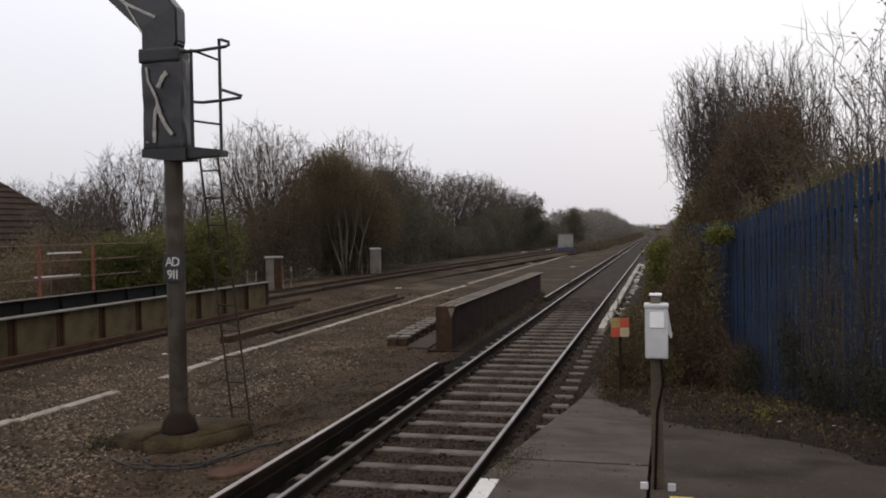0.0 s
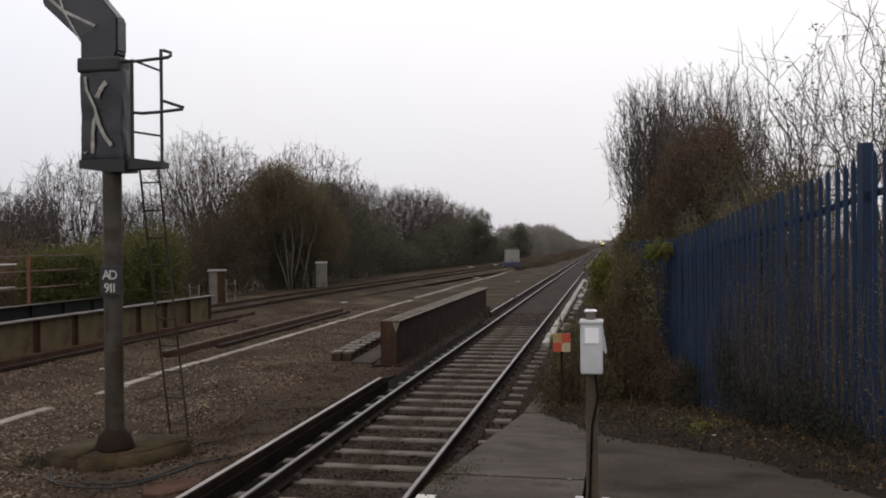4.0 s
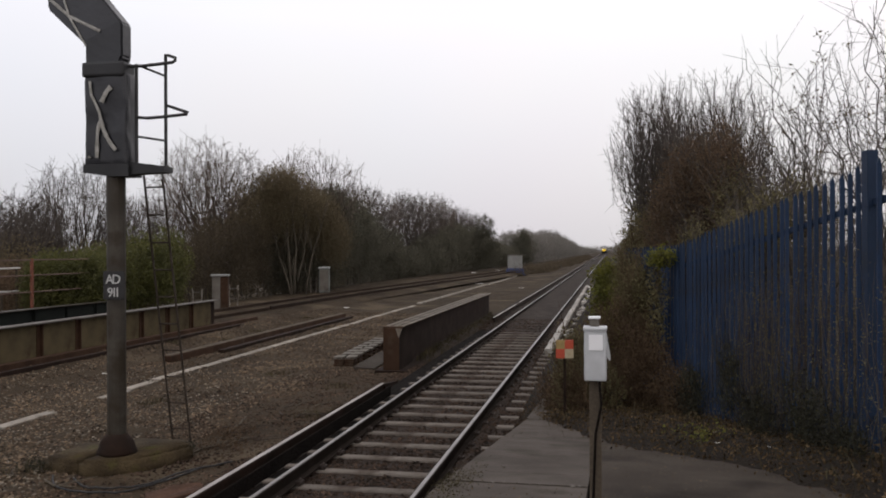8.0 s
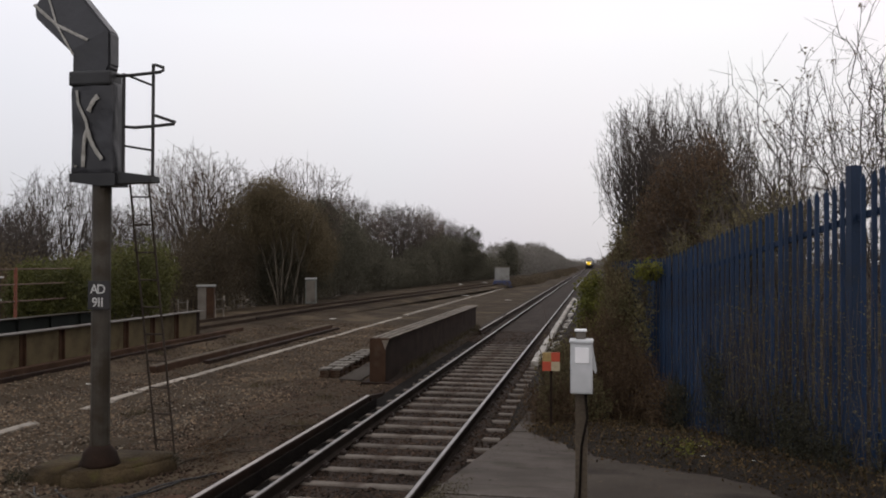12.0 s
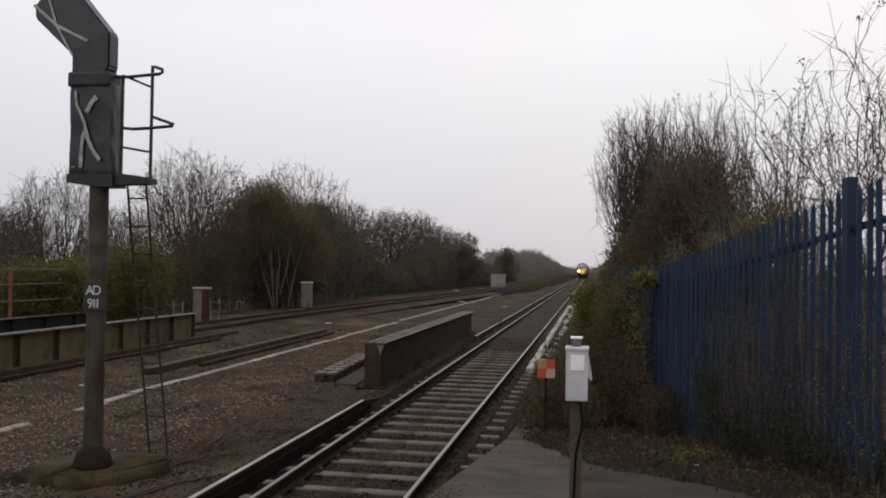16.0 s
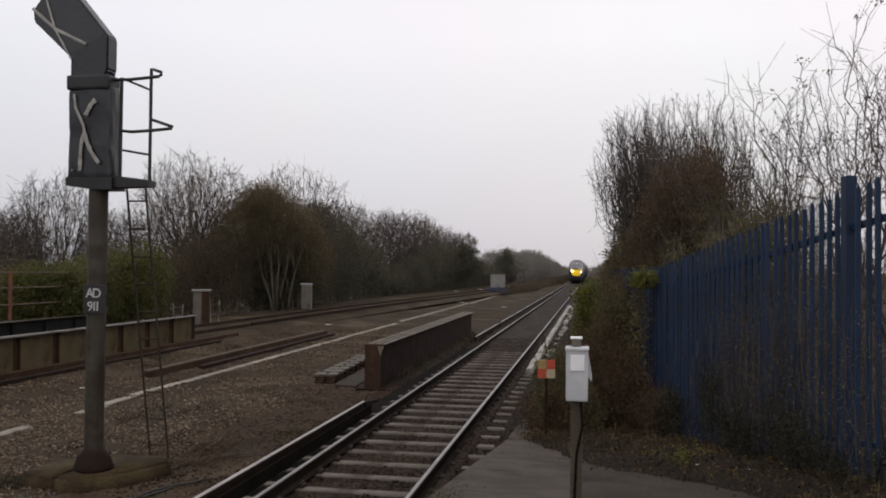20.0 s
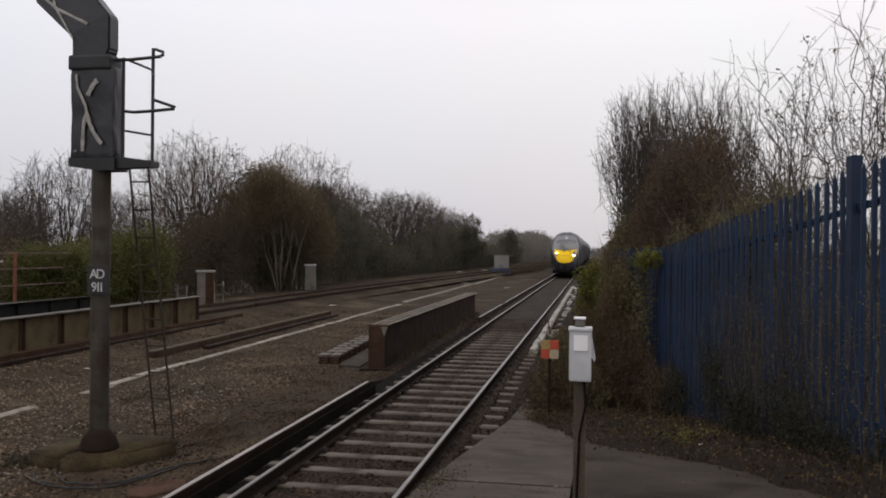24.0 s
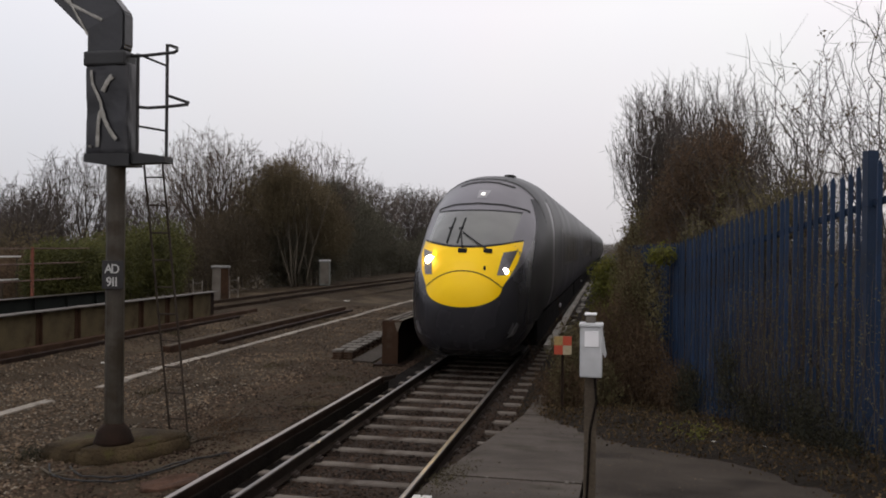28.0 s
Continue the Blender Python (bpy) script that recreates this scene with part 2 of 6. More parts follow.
    ivy_dark=mat("dark_ivy_leaf", (0.036, 0.036, 0.02), (0.024, 0.022, 0.013), 0.75, size=0.5, fine=0.1, bump=0.0, island=0.4, thin=0.3),
    brown_stone=mat("brown_stone", (0.075, 0.05, 0.034), (0.036, 0.024, 0.017), 0.9, size=0.6, fine=0.02, island=0.8),
    red_tile=mat("broken_red_tile", (0.092, 0.05, 0.033), (0.055, 0.032, 0.022), 0.9, size=0.15, fine=0.02, bump=0.4),
    leaf_rust=mat("rusty_dead_leaf", (0.145, 0.099, 0.062), (0.098, 0.067, 0.043), 0.9, size=0.9, fine=0.1, bump=0.0, island=0.3, thin=0.4),
    chalky=mat("chalky_concrete", (0.42, 0.40, 0.365), (0.28, 0.26, 0.23), 0.88, size=0.3, fine=0.012,
               stain=(0.11, 0.095, 0.075), stain_size=0.4, stain_at=0.58, vary=0.2),
    girder_top=mat("girder_top_plate", (0.125, 0.113, 0.10), (0.08, 0.07, 0.06), 0.75, 0.1, size=0.5, fine=0.02, stain=(0.045, 0.032, 0.023), stain_size=0.6),
    # Wood colour raised towards grey so that it carries the distance haze.
    far_wood=mat("haze_paled_wood", (0.24, 0.225, 0.20), (0.19, 0.178, 0.158), 0.95, size=6.0, fine=0.1, bump=0.0, island=0.12, thin=0.45),
    rough=mat("brown_rough_grass", (0.125, 0.10, 0.068), (0.085, 0.068, 0.046), 0.95, size=2.5, fine=0.1, bump=0.0, island=0.2, thin=0.35),
    far_rail=mat("rusty_rail_steel", (0.062, 0.045, 0.034), (0.042, 0.031, 0.024), 0.92, 0.0, size=0.4, fine=0.01, gloss=0.04),
    # Near black that stands for shadow by the conductor rail and on the post.
    shade_black=mat("black_shadow_tone", (0.0125, 0.0098, 0.0082), (0.008, 0.0063, 0.0053), 0.93, size=0.4, fine=0.03, bump=0.8, gloss=0.05),
    bracken=mat("dead_bracken", (0.12, 0.08, 0.049), (0.072, 0.048, 0.029), 0.9, size=0.5, fine=0.1, bump=0.0, island=0.35, thin=0.3),
    litter=mat("leaf_litter", (0.11, 0.076, 0.038), (0.045, 0.03, 0.016), 0.9, size=0.3, fine=0.05, bump=0.0, island=0.8, thin=0.2),
    soil=mat("dark_soil", (0.019, 0.0135, 0.009), (0.012, 0.009, 0.006), 0.95, size=0.6, fine=0.03, bump=0.7),
    roof_tile=mat("brown_roof_tiles", (0.05, 0.034, 0.026), (0.037, 0.025, 0.019), 0.85, size=0.6, fine=0.08, bump=0.4),
    brick=mat("brown_brick_wall", (0.093, 0.054, 0.0372), (0.066, 0.0396, 0.0276), 0.9, size=0.4, fine=0.05),
    hut_grey=mat("pale_grey_hut_panel", (0.252, 0.252, 0.24), (0.204, 0.204, 0.192), 0.7, size=0.5, fine=0.05),
    cabinet_green=mat("grey_green_cabinet_paint", (0.16, 0.165, 0.15), (0.12, 0.124, 0.112), 0.7, size=0.4, fine=0.03, stain=(0.07, 0.066, 0.055), stain_size=0.6),
    moss=mat("dull_moss", (0.078, 0.068, 0.036), (0.055, 0.046, 0.026), 0.95, size=0.2, fine=0.05, bump=0.0, island=0.3),
    tarp_blue=mat("blue_tarpaulin", (0.05, 0.062, 0.14), (0.04, 0.05, 0.11), 0.6, size=0.3, fine=0.06, bump=0.4),
    train_blue=mat("dark_navy_train_paint", (0.0145, 0.0152, 0.0225), (0.0125, 0.013, 0.0195), 0.4, 0.0, size=1.5, fine=0.05, bump=0.0, gloss=0.17, plain=True),
    # Navy body paint again, made darker where the flank reflects little sky.
    train_dark=mat("shade_darkened_flank_paint", (0.011, 0.0115, 0.016), (0.009, 0.0095, 0.013), 0.42, 0.0, size=1.5, fine=0.05, bump=0.0, gloss=0.2, plain=True),
    # Navy body paint raised to grey for the sky reflected on the nose.
    train_grey=mat("sky_greyed_train_paint", (0.17, 0.165, 0.18), (0.15, 0.145, 0.16), 0.36, 0.65, size=1.5, fine=0.05, bump=0.0, plain=True),
    train_yellow=mat("yellow_train_paint", (0.93, 0.6, 0.004), (0.9, 0.57, 0.004), 0.38, 0.0, size=0.6, fine=0.05, bump=0.0, gloss=0.22, plain=True),
    train_black=mat("black_underframe", (0.0085, 0.008, 0.008), None, 0.85, size=0.4, fine=0.03, gloss=0.02),
    train_glass=mat("tinted_train_glass", (0.02, 0.02, 0.022), (0.017, 0.017, 0.019), 0.3, 0.0, size=1.0, fine=0.1, bump=0.0, gloss=0.12, plain=True),
    # Base colour includes the sky's reflection, which lifts it to grey.
    screen_glass=mat("sky_greyed_windscreen_glass", (0.12, 0.123, 0.115), (0.09, 0.092, 0.086), 0.16, 0.0, size=1.0, fine=0.1, bump=0.0, gloss=0.8, plain=True),
    # Same nose paint made dark, for the shade underneath.
    train_valance=mat("shade_darkened_nose_paint", (0.05, 0.05, 0.058), (0.044, 0.044, 0.05), 0.27, 0.45, size=1.0, fine=0.05, bump=0.0, plain=True),
    seam=mat("black_rubber_seam", (0.015, 0.015, 0.015), None, 0.7, size=0.2, fine=0.02, bump=0.0),
    lens=mat("headlamp_lens", (0.16, 0.155, 0.16), None, 0.12, 0.3, size=0.3, fine=0.05, bump=0.0),
    lamp_on=mat("lit_headlamp", (1.0, 0.68, 0.27), None, 0.3, size=0.3, fine=0.05, bump=0.0, emit=170.0),
    lamp_low=mat("lit_low_lamp", (1.0, 0.95, 0.86), None, 0.3, size=0.3, fine=0.05, bump=0.0, emit=40.0),
    lamp_white=mat("lit_marker_lamp", (1.0, 0.97, 0.92), None, 0.3, size=0.3, fine=0.05, bump=0.0, emit=1.2),
    contact=mat("worn_contact_steel", (0.36, 0.33, 0.31), (0.27, 0.245, 0.23), 0.55, 0.0, size=0.5, fine=0.01, bump=0.05),
    pale_stone=mat("pale_stone", (0.18, 0.155, 0.122), (0.07, 0.057, 0.044), 0.9, size=0.5, fine=0.02, island=0.85),
    pale_concrete=mat("pale_concrete", (0.34, 0.31, 0.265), (0.22, 0.195, 0.162), 0.88, size=0.4, fine=0.012,
                      stain=(0.085, 0.07, 0.055), stain_size=0.6, stain_at=0.53, vary=0.2),
    dead_grass=mat("dry_grass", (0.085, 0.066, 0.036), (0.045, 0.04, 0.021), 0.9, size=0.5, fine=0.1, bump=0.0, island=0.5),
    silver=mat("silver_trim", (0.42, 0.42, 0.43), None, 0.35, 0.6, size=0.3, fine=0.05, bump=0.0),
)


# ---- mesh helpers ----
GROUPS = dict(tree="trees along the railway", hedge="hedges along the railway", bridge_girder="girders of the bridge", lineside_cabinet="lineside cabinets",
              dead_branch="dead branches on the ballast", dead_stick="dead sticks on the ballast", litter_scrap="scraps of litter", bush="bushes along the railway")


def thing(name, label, category, group="", kind="", at=None):
    ob = new(name)
    ob.empty_display_size = 0.2
    if at is not None:
        ob.matrix_basis = at
    return tagged(ob, label, category, group or GROUPS.get(name, ""), kind)


def part(name, bm, material, parent=None, label=""):
    """Links a bmesh, or a (verts, faces) pair, as ONE mesh object under a thing or a part."""
    me = bpy.data.meshes.new(name)
    if isinstance(bm, tuple):
        me.from_pydata(bm[0], [], bm[1])
    else:
        bm.to_mesh(me)
        bm.free()
    me.materials.append(M[material])
    ob = new(name, me)
    if parent is not None:
        ob.parent = parent
    return tagged(ob, label)


def smooth(ob):
    ob.data.polygons.foreach_set("use_smooth", [True] * len(ob.data.polygons))
    return ob


def share(name, ob, m, parent):
    """Another object on the mesh of ob."""
    o = new(name, ob.data)
    o.parent = parent
    o.matrix_basis = m
    return o


def cuboid(x0, x1, y0, y1, z0, z1, bevel=0.0, bm=None, turn=None):
    """A box between corners, with worn edges; turn: a matrix applied about the origin."""
    own = bmesh.new()
    bmesh.ops.create_cube(own, size=1.0)
    for v in own.verts:
        v.co = Vector((x0 + (v.co.x + 0.5) * (x1 - x0), y0 + (v.co.y + 0.5) * (y1 - y0), z0 + (v.co.z + 0.5) * (z1 - z0)))
    if bevel:
        bmesh.ops.bevel(own, geom=list(own.edges), offset=bevel, segments=2, affect="EDGES", profile=0.6)
    if turn:
        own.transform(turn)
    if bm is None:
        return own
    me = bpy.data.meshes.new("join")
    own.to_mesh(me)
    own.free()
    bm.from_mesh(me)
    bpy.data.meshes.remove(me)
    return bm


def tube(points, radius, sides=8, bm=None, cap=True):
    """A round bar along a line of points; radius: one number or one for each point."""
    bm = bm or bmesh.new()
    pts = [Vector(p) for p in points]
    rad = radius if isinstance(radius, (list, tuple)) else [radius] * len(pts)
    rings = []
    for i, p in enumerate(pts):
        d = (pts[min(i + 1, len(pts) - 1)] - pts[max(i - 1, 0)]).normalized()
        a = d.orthogonal().normalized() if abs(d.z) > 0.99 else d.cross(Vector((0, 0, 1))).normalized()
        b = d.cross(a)
        rings.append([bm.verts.new(p + rad[i] * (math.cos(k * math.tau / sides) * a + math.sin(k * math.tau / sides) * b)) for k in range(sides)])
    for r, s in zip(rings, rings[1:]):
        for k in range(sides):
            bm.faces.new((r[k], r[(k + 1) % sides], s[(k + 1) % sides], s[k]))
    if cap:
        bm.faces.new(rings[0][::-1])
        bm.faces.new(rings[-1])
    bmesh.ops.recalc_face_normals(bm, faces=bm.faces)
    return bm


def prism(outline, depth, bm=None):
    """An outline of 3D points pushed along the vector depth into a closed solid."""
    bm = bm or bmesh.new()
    a = [bm.verts.new(p) for p in outline]
    b = [bm.verts.new(Vector(p) + Vector(depth)) for p in outline]
    n = len(a)
    made = [bm.faces.new(a), bm.faces.new(b[::-1])] + [bm.faces.new((a[i], b[i], b[(i + 1) % n], a[(i + 1) % n])) for i in range(n)]
    bmesh.ops.recalc_face_normals(bm, faces=made)
    return bm


def strips(grid):
    """Vertices and faces of a sheet from rows of points."""
    w = len(grid[0])
    verts = [tuple(p) for row in grid for p in row]
    faces = [(i * w + j, i * w + j + 1, (i + 1) * w + j + 1, (i + 1) * w + j) for i in range(len(grid) - 1) for j in range(w - 1)]
    return verts, faces


def between(v, xs, ys):
    return float(np.interp(v, xs, ys))


# ---- ground, platform and track ----
TRACK = -2.60       # centre line of the near track
GAUGE = 0.752       # from the centre line to the middle of a rail head


def second_line(y):
    """Centre of the far track, which swings in towards the near one."""
    return between(y, [-20, 26, 40, 55, 73, 95, 130, 220, 700], [-13.8, -13.8, -13.3, -12.3, -10.9, -9.6, -8.2, -6.9, -6.6])


def ramp_height(y):
    return between(y, [4.9, 12.3], [0.915, 0.0])


def ground_height(x, y):
    bank = between(x, [-400, -60, -24, -17.5, -16, -12.2, -10.6, -5, 400], [-1.5, -1.5, -1.2, -0.05, 0.04, -0.02, -0.24, -0.27, -0.27])
    return bank + 0.03 * noise.noise((x * 0.5, y * 0.5, 0)) + 0.02 * noise.noise((x * 1.7, y * 1.7, 3))


def build_ground():
    xs = sorted({-900, -400, -200, -120, -80, -60, -45, -35, -28, -24, *np.arange(-20, 12.1, 0.5).tolist(), 20, 40, 80, 200, 500, 900})
    ys = sorted({-60, -30, -15, *np.arange(-6, 40, 0.5).tolist(), *np.arange(40, 120, 4).tolist(), 150, 200, 300, 500, 900, 2000})
    ob = part("ground", strips([[(x, y, ground_height(x, y)) for x in xs] for y in ys]), "ballast")
    smooth(ob)
    tagged(ob, "brown ballast and dirt ground beside the railway tracks", "ground", kind="structure")
    # soot-dark bed under the near track
    grid = []
    for y in [*np.arange(-10, 60, 0.6).tolist(), 80, 120, 200, 400, 700]:
        top = between(y, [8, 11, 25.0, 28.5], [-0.2, -0.206, -0.206, -0.11])
        grid.append([(TRACK + x, y, top - k + 0.012 * noise.noise((x * 3, y * 3, 0))) for x, k in
                     ((-2.0, 0.16), (-1.55, 0.02), (-1.2, 0.0), (-0.7, 0), (-0.3, 0), (0.3, 0), (0.7, 0), (1.2, 0), (1.5, 0.03), (1.8, 0.15))])
    bed = part("track_bed", strips(grid), "grime")
    smooth(bed)
    # stones heaped over the sleepers outside the platform-side rail
    grid = []
    for y in np.arange(3.0, 27.0, 0.11).tolist():
        rise = 0.02 * noise.noise((y * 4.0, 9.0, 0)) + 0.012 * noise.noise((y * 11.0, 3.0, 0))
        grid.append([(TRACK + 0.80, y, -0.20), (TRACK + 0.84, y, -0.155 + rise), (TRACK + 0.95, y, -0.158 + rise * 0.8), (TRACK + 1.02 + rise, y, -0.21)])
    heap = smooth(part("ballast_shoulder", strips(grid), "grime"))
    tagged(heap, "dark stones heaped beside the rail over the sleepers", "ballast", kind="structure")
    tagged(bed, "dark sooty stone bed under the near railway track", "track bed", kind="structure")


def rail_section():
    """Half outlines of a flat-bottom rail below its head, z from the rail top."""
    half = [(0.036, -0.012), (0.034, -0.045), (0.010, -0.055), (0.010, -0.13), (0.07, -0.145), (0.07, -0.16)]
    return [(x, z) for x, z in half] + [(-x, z) for x, z in reversed(half)]


def run_of(section, line, z=0.0):
    """A section carried along a line of (x, y) points."""
    n = len(section)
    verts = [(cx + x, cy, z + h) for cx, cy in line for x, h in section]
    faces = [(i * n + j, i * n + (j + 1) % n, (i + 1) * n + (j + 1) % n, (i + 1) * n + j) for i in range(len(line) - 1) for j in range(n)]
    faces += [tuple(range(n))[::-1], tuple(range((len(line) - 1) * n, len(line) * n))]
    return verts, faces


def build_near_track():
    track = thing("railway_track", "railway track with bright worn rail heads on concrete sleepers", "railway track", kind="structure")
    for side in (-1, 1):
        line = [(TRACK + side * GAUGE, y) for y in (-12, 20, 60, 150, 700)]
        rail = part("rail", run_of(rail_section(), line), "rail", track, "brown rusty rail web and foot")
        head = [(0.023, -0.011), (0.022, -0.003), (0.017, 0.0), (-0.017, 0.0), (-0.022, -0.003), (-0.023, -0.011)]
        part("rail_head", run_of(head, line), "rail_head", rail, "bright worn steel running surface")
    first = None
    y = 10.03 - 0.683 * 31
    while y < 29.5:
        if first is None:
            bm = bmesh.new()
            outline = [(-1.25, -0.10, -0.33), (-1.25, 0.10, -0.33), (-1.25, 0.066, -0.17), (-1.25, -0.066, -0.17)]
            prism([Vector(p) for p in outline], (2.5, 0, 0), bm)
            bmesh.ops.bevel(bm, geom=list(bm.edges), offset=0.012, segments=1, affect="EDGES")
            first = part("sleeper", bm, "sleeper", track)
            first.matrix_basis = pose(TRACK, y, 0)
            bm = bmesh.new()
            for s in (-1, 1):
                cuboid(s * 0.09 - 0.035, s * 0.09 + 0.035, -0.06, 0.06, -0.172, -0.125, 0.008, bm)
                tube([(s * 0.075, -0.07, -0.12), (s * 0.115, -0.02, -0.105), (s * 0.075, 0.06, -0.12)], 0.011, 5, bm)
            clip = part("rail_clip", bm, "clip", first)
            clip.matrix_basis = pose(-GAUGE, 0, 0)
            clip_b = share("rail_clip", clip, pose(GAUGE, 0, 0), first)
        else:
            sink = random.uniform(0, 0.006) + between(y, [25.4, 27.8], [0, 0.055])
            s = share("sleeper", first, pose(TRACK + random.uniform(-0.02, 0.02), y, -sink, 0, 0, random.uniform(-0.6, 0.6)), track)
            for k in (-1, 1):
                share("rail_clip", clip, pose(k * GAUGE, 0, sink), s)
        y += 0.683


def build_conductor_rail():
    third = thing("conductor_rail", "raised conductor rail with a shiny worn top beside the track", "conductor rail", kind="structure")
    sec = [(0.038, 0.0), (0.038, -0.04), (0.012, -0.05), (0.012, -0.105), (0.055, -0.115), (0.055, -0.13)]
    sec = sec + [(-x, z) for x, z in reversed(sec)]
    x = TRACK - 1.19
    pot = None
    for y0, y1 in ((-12, 14.0), (28.0, 35.0), (36.3, 700)):
        line = [(x, y0), (x, y1)]
        bar = part("conductor_bar", run_of(sec, line, 0.076), "rust_dark", third)
        part("contact_face", run_of([(0.022, 0.0), (0.020, 0.004), (-0.028, 0.004), (-0.030, 0.0)], line, 0.077), "contact", bar, "worn pale contact surface")
        # sloping end
        yy = y1 if y1 < 100 else y0
        way = 1 if y1 < 100 else -1
        part("ramp_end", prism([Vector((x - 0.035, yy, 0.07)), Vector((x - 0.035, yy + way * 0.9, -0.02)), Vector((x - 0.035, yy + way * 0.9, -0.06)), Vector((x - 0.035, yy, -0.05))], (0.07, 0, 0)), "rust_dark", third)
        y = max(y0, 4.0) + 0.3
        while y < min(y1, 40):
            if pot is None:
                bm = tube([(0, 0, -0.17), (0, 0, -0.12), (0, 0, -0.118), (0, 0, -0.052)], [0.075, 0.075, 0.055, 0.05], 8)
                pot = part("insulator", bm, "concrete", third, "grey ceramic insulator pot")
                pot.matrix_basis = pose(x, y, 0)
            else:
                share("insulator", pot, pose(x, y, 0), third)
            y += 2.6
    # Added strip, no board stands here; its black is the conductor rail's shadow.
    part("guard_board", cuboid(x + 0.062, x + 0.085, -12, 14.2, -0.16, 0.0, 0.006), "shade_black", third, "added dark strip standing for the shadow beside the conductor rail")
    grid = [[(x + 0.09, y, -0.164), (x + 0.36, y, -0.166)] for y in (-12, 4, 14.3)] + [[(x - 0.18, y, -0.17), (x + 0.36, y, -0.163)] for y in (14.4, 20, 27)]
    # Oily stones, coloured blacker still for the shadow that lies on them.
    part("oily_bed", strips(grid), "shade_black", third, "oily stones blackened for shadow between conductor rail and running rail")
    pad = None
    y = 10.03 - 0.683 * 31
    while y < 24:
        m = pose(x + 0.19 + random.uniform(-0.02, 0.02), y + random.uniform(-0.05, 0.05), -0.176, 0, 0, random.uniform(-6, 6))
        if pad is None:
            pad = part("pad", cuboid(-0.075, 0.075, -0.075, 0.075, 0, 0.035, 0.012), "sleeper", third, "pale concrete pad")
            pad.matrix_basis = m
        else:
            share("pad", pad, m, third)
        y += 0.683


def build_far_track():
    track = thing("railway_track", "rusty railway track curving in from the far line", "railway track", kind="structure")
    ys = [-10, 10, 26, *range(30, 130, 4), 160, 220, 400]
    for side in (-1, 1):
        line = [(second_line(y) + side * GAUGE, y) for y in ys]
        part("rail", run_of(rail_section() , line, 0.16), "far_rail", track)
        part("rail_head", run_of([(0.035, -0.012), (0.024, 0.0), (-0.024, 0.0), (-0.035, -0.012)], line, 0.16), "far_rail", track)
    third = [(second_line(y) + 1.2, y) for y in ys if 27 < y < 60]
    part("conductor_bar", run_of([(0.036, 0.0), (0.036, -0.1), (-0.036, -0.1), (-0.036, 0.0)], third, 0.24), "rust_dark", track)
    grid = [[(second_line(y) + dx, y, 0.015 + dz) for dx, dz in ((-1.9, -0.12), (-1.4, 0.02), (1.4, 0.02), (1.9, -0.12))] for y in ys]
    bed = part("track_bed", strips(grid), "ballast")
    tagged(bed, "dirty brown bed under the far track", "track bed", kind="structure")


MOSS = []           # where moss grows on the platform edge


def build_platform():
    plat = thing("platform", "station platform end with worn slabs, tarmac and a ramp", "platform", kind="structure")
    # tarmac deck and ramp, one sloping solid
    def sloping(x0, x1, ys, lift=0.0, deep=None):
        rows = []
        for y in ys:
            z = ramp_height(y) + lift
            low = z - deep if deep else -0.5
            rows.append([(x0, y, low), (x0, y, z), (x1, y, z), (x1, y, low), (x0, y, low)])
        v, f = strips(rows)
        f += [(0, 1, 2, 3), tuple(len(v) - 5 + k for k in (3, 2, 1, 0))]
        return v, f
    part("tarmac", sloping(-0.12, 9.0, [-14, 4.9, 6, 8, 10, 11.6]), "tarmac", plat, "damp dark tarmac surface")
    part("ramp_wall", sloping(-1.0, -0.14, [-14, 4.9, 12.2], -0.06), "concrete", plat, "grimy concrete platform wall")
    rng = random.Random(5)
    y, JOINT = -13.7, 4.0
    while y < 12.0:
        length = 0.9 if y < 4.0 else 0.48 if y < 4.5 else 0.62 if y < 5.0 else 0.5 if y < 5.6 else rng.choice((2.4, 2.6))
        gap = 0.013 if 5.2 < y < 5.6 else 0.005 if 4.5 < y < 6.0 else 0.003
        JOINT = y if gap > 0.01 else JOINT
        ys = [y + gap, y + length - gap]
        if ys[0] < 4.9 < ys[1]:
            ys = [ys[0], 4.9, ys[1]]
        ob = part("paving_slab", sloping(-1.05, -0.14, ys, rng.uniform(-0.004, 0.006), 0.07), "slab", plat)
        y += length
    rng = random.Random(15)
    for k in range(10):
        x = rng.uniform(-0.75, -0.15)
        w = rng.uniform(0.004, 0.016)
        o = part("mortar_chip", cuboid(-w, w, -w * 0.6, w * 0.6, 0, 0.008, 0.003), "concrete", plat)
        o.matrix_basis = pose(x, JOINT + rng.gauss(0, 0.012), ramp_height(JOINT) + 0.002, 0, 0, rng.uniform(0, 180))
    moss = []
    for k in range(260):
        x = rng.gauss(-0.97, 0.06)
        moss.append((min(max(x, -1.04), -0.6), rng.gauss(5.3, 0.4), 0.0))
    moss = [(x, y, ramp_height(y) + rng.uniform(0.004, 0.016)) for x, y, _ in moss]
    MOSS.extend(moss)
    part("edge_line", sloping(-1.055, -0.95, [-13.7, 4.70], 0.010, 0.006), "white_paint", plat, "worn white painted edge line")
    part("yellow_mark", sloping(-0.02, 0.10, [4.44, 4.60], 0.004, 0.003), "yellow_paint", plat, "worn yellow paint mark")


def verge_edge(x):
    """How far along the ramp the dirt begins."""
    return between(x, [-1.4, -1.1, -0.08, 0.1, 0.95, 1.25, 1.78, 2.4, 3.0, 4.0, 6.5], [12.4, 11.8, 8.3, 7.9, 7.0, 5.9, 4.6, 3.2, 2.0, -1.0, -12.0]) + 0.12 * noise.noise((x * 2.1, 4.0, 0))


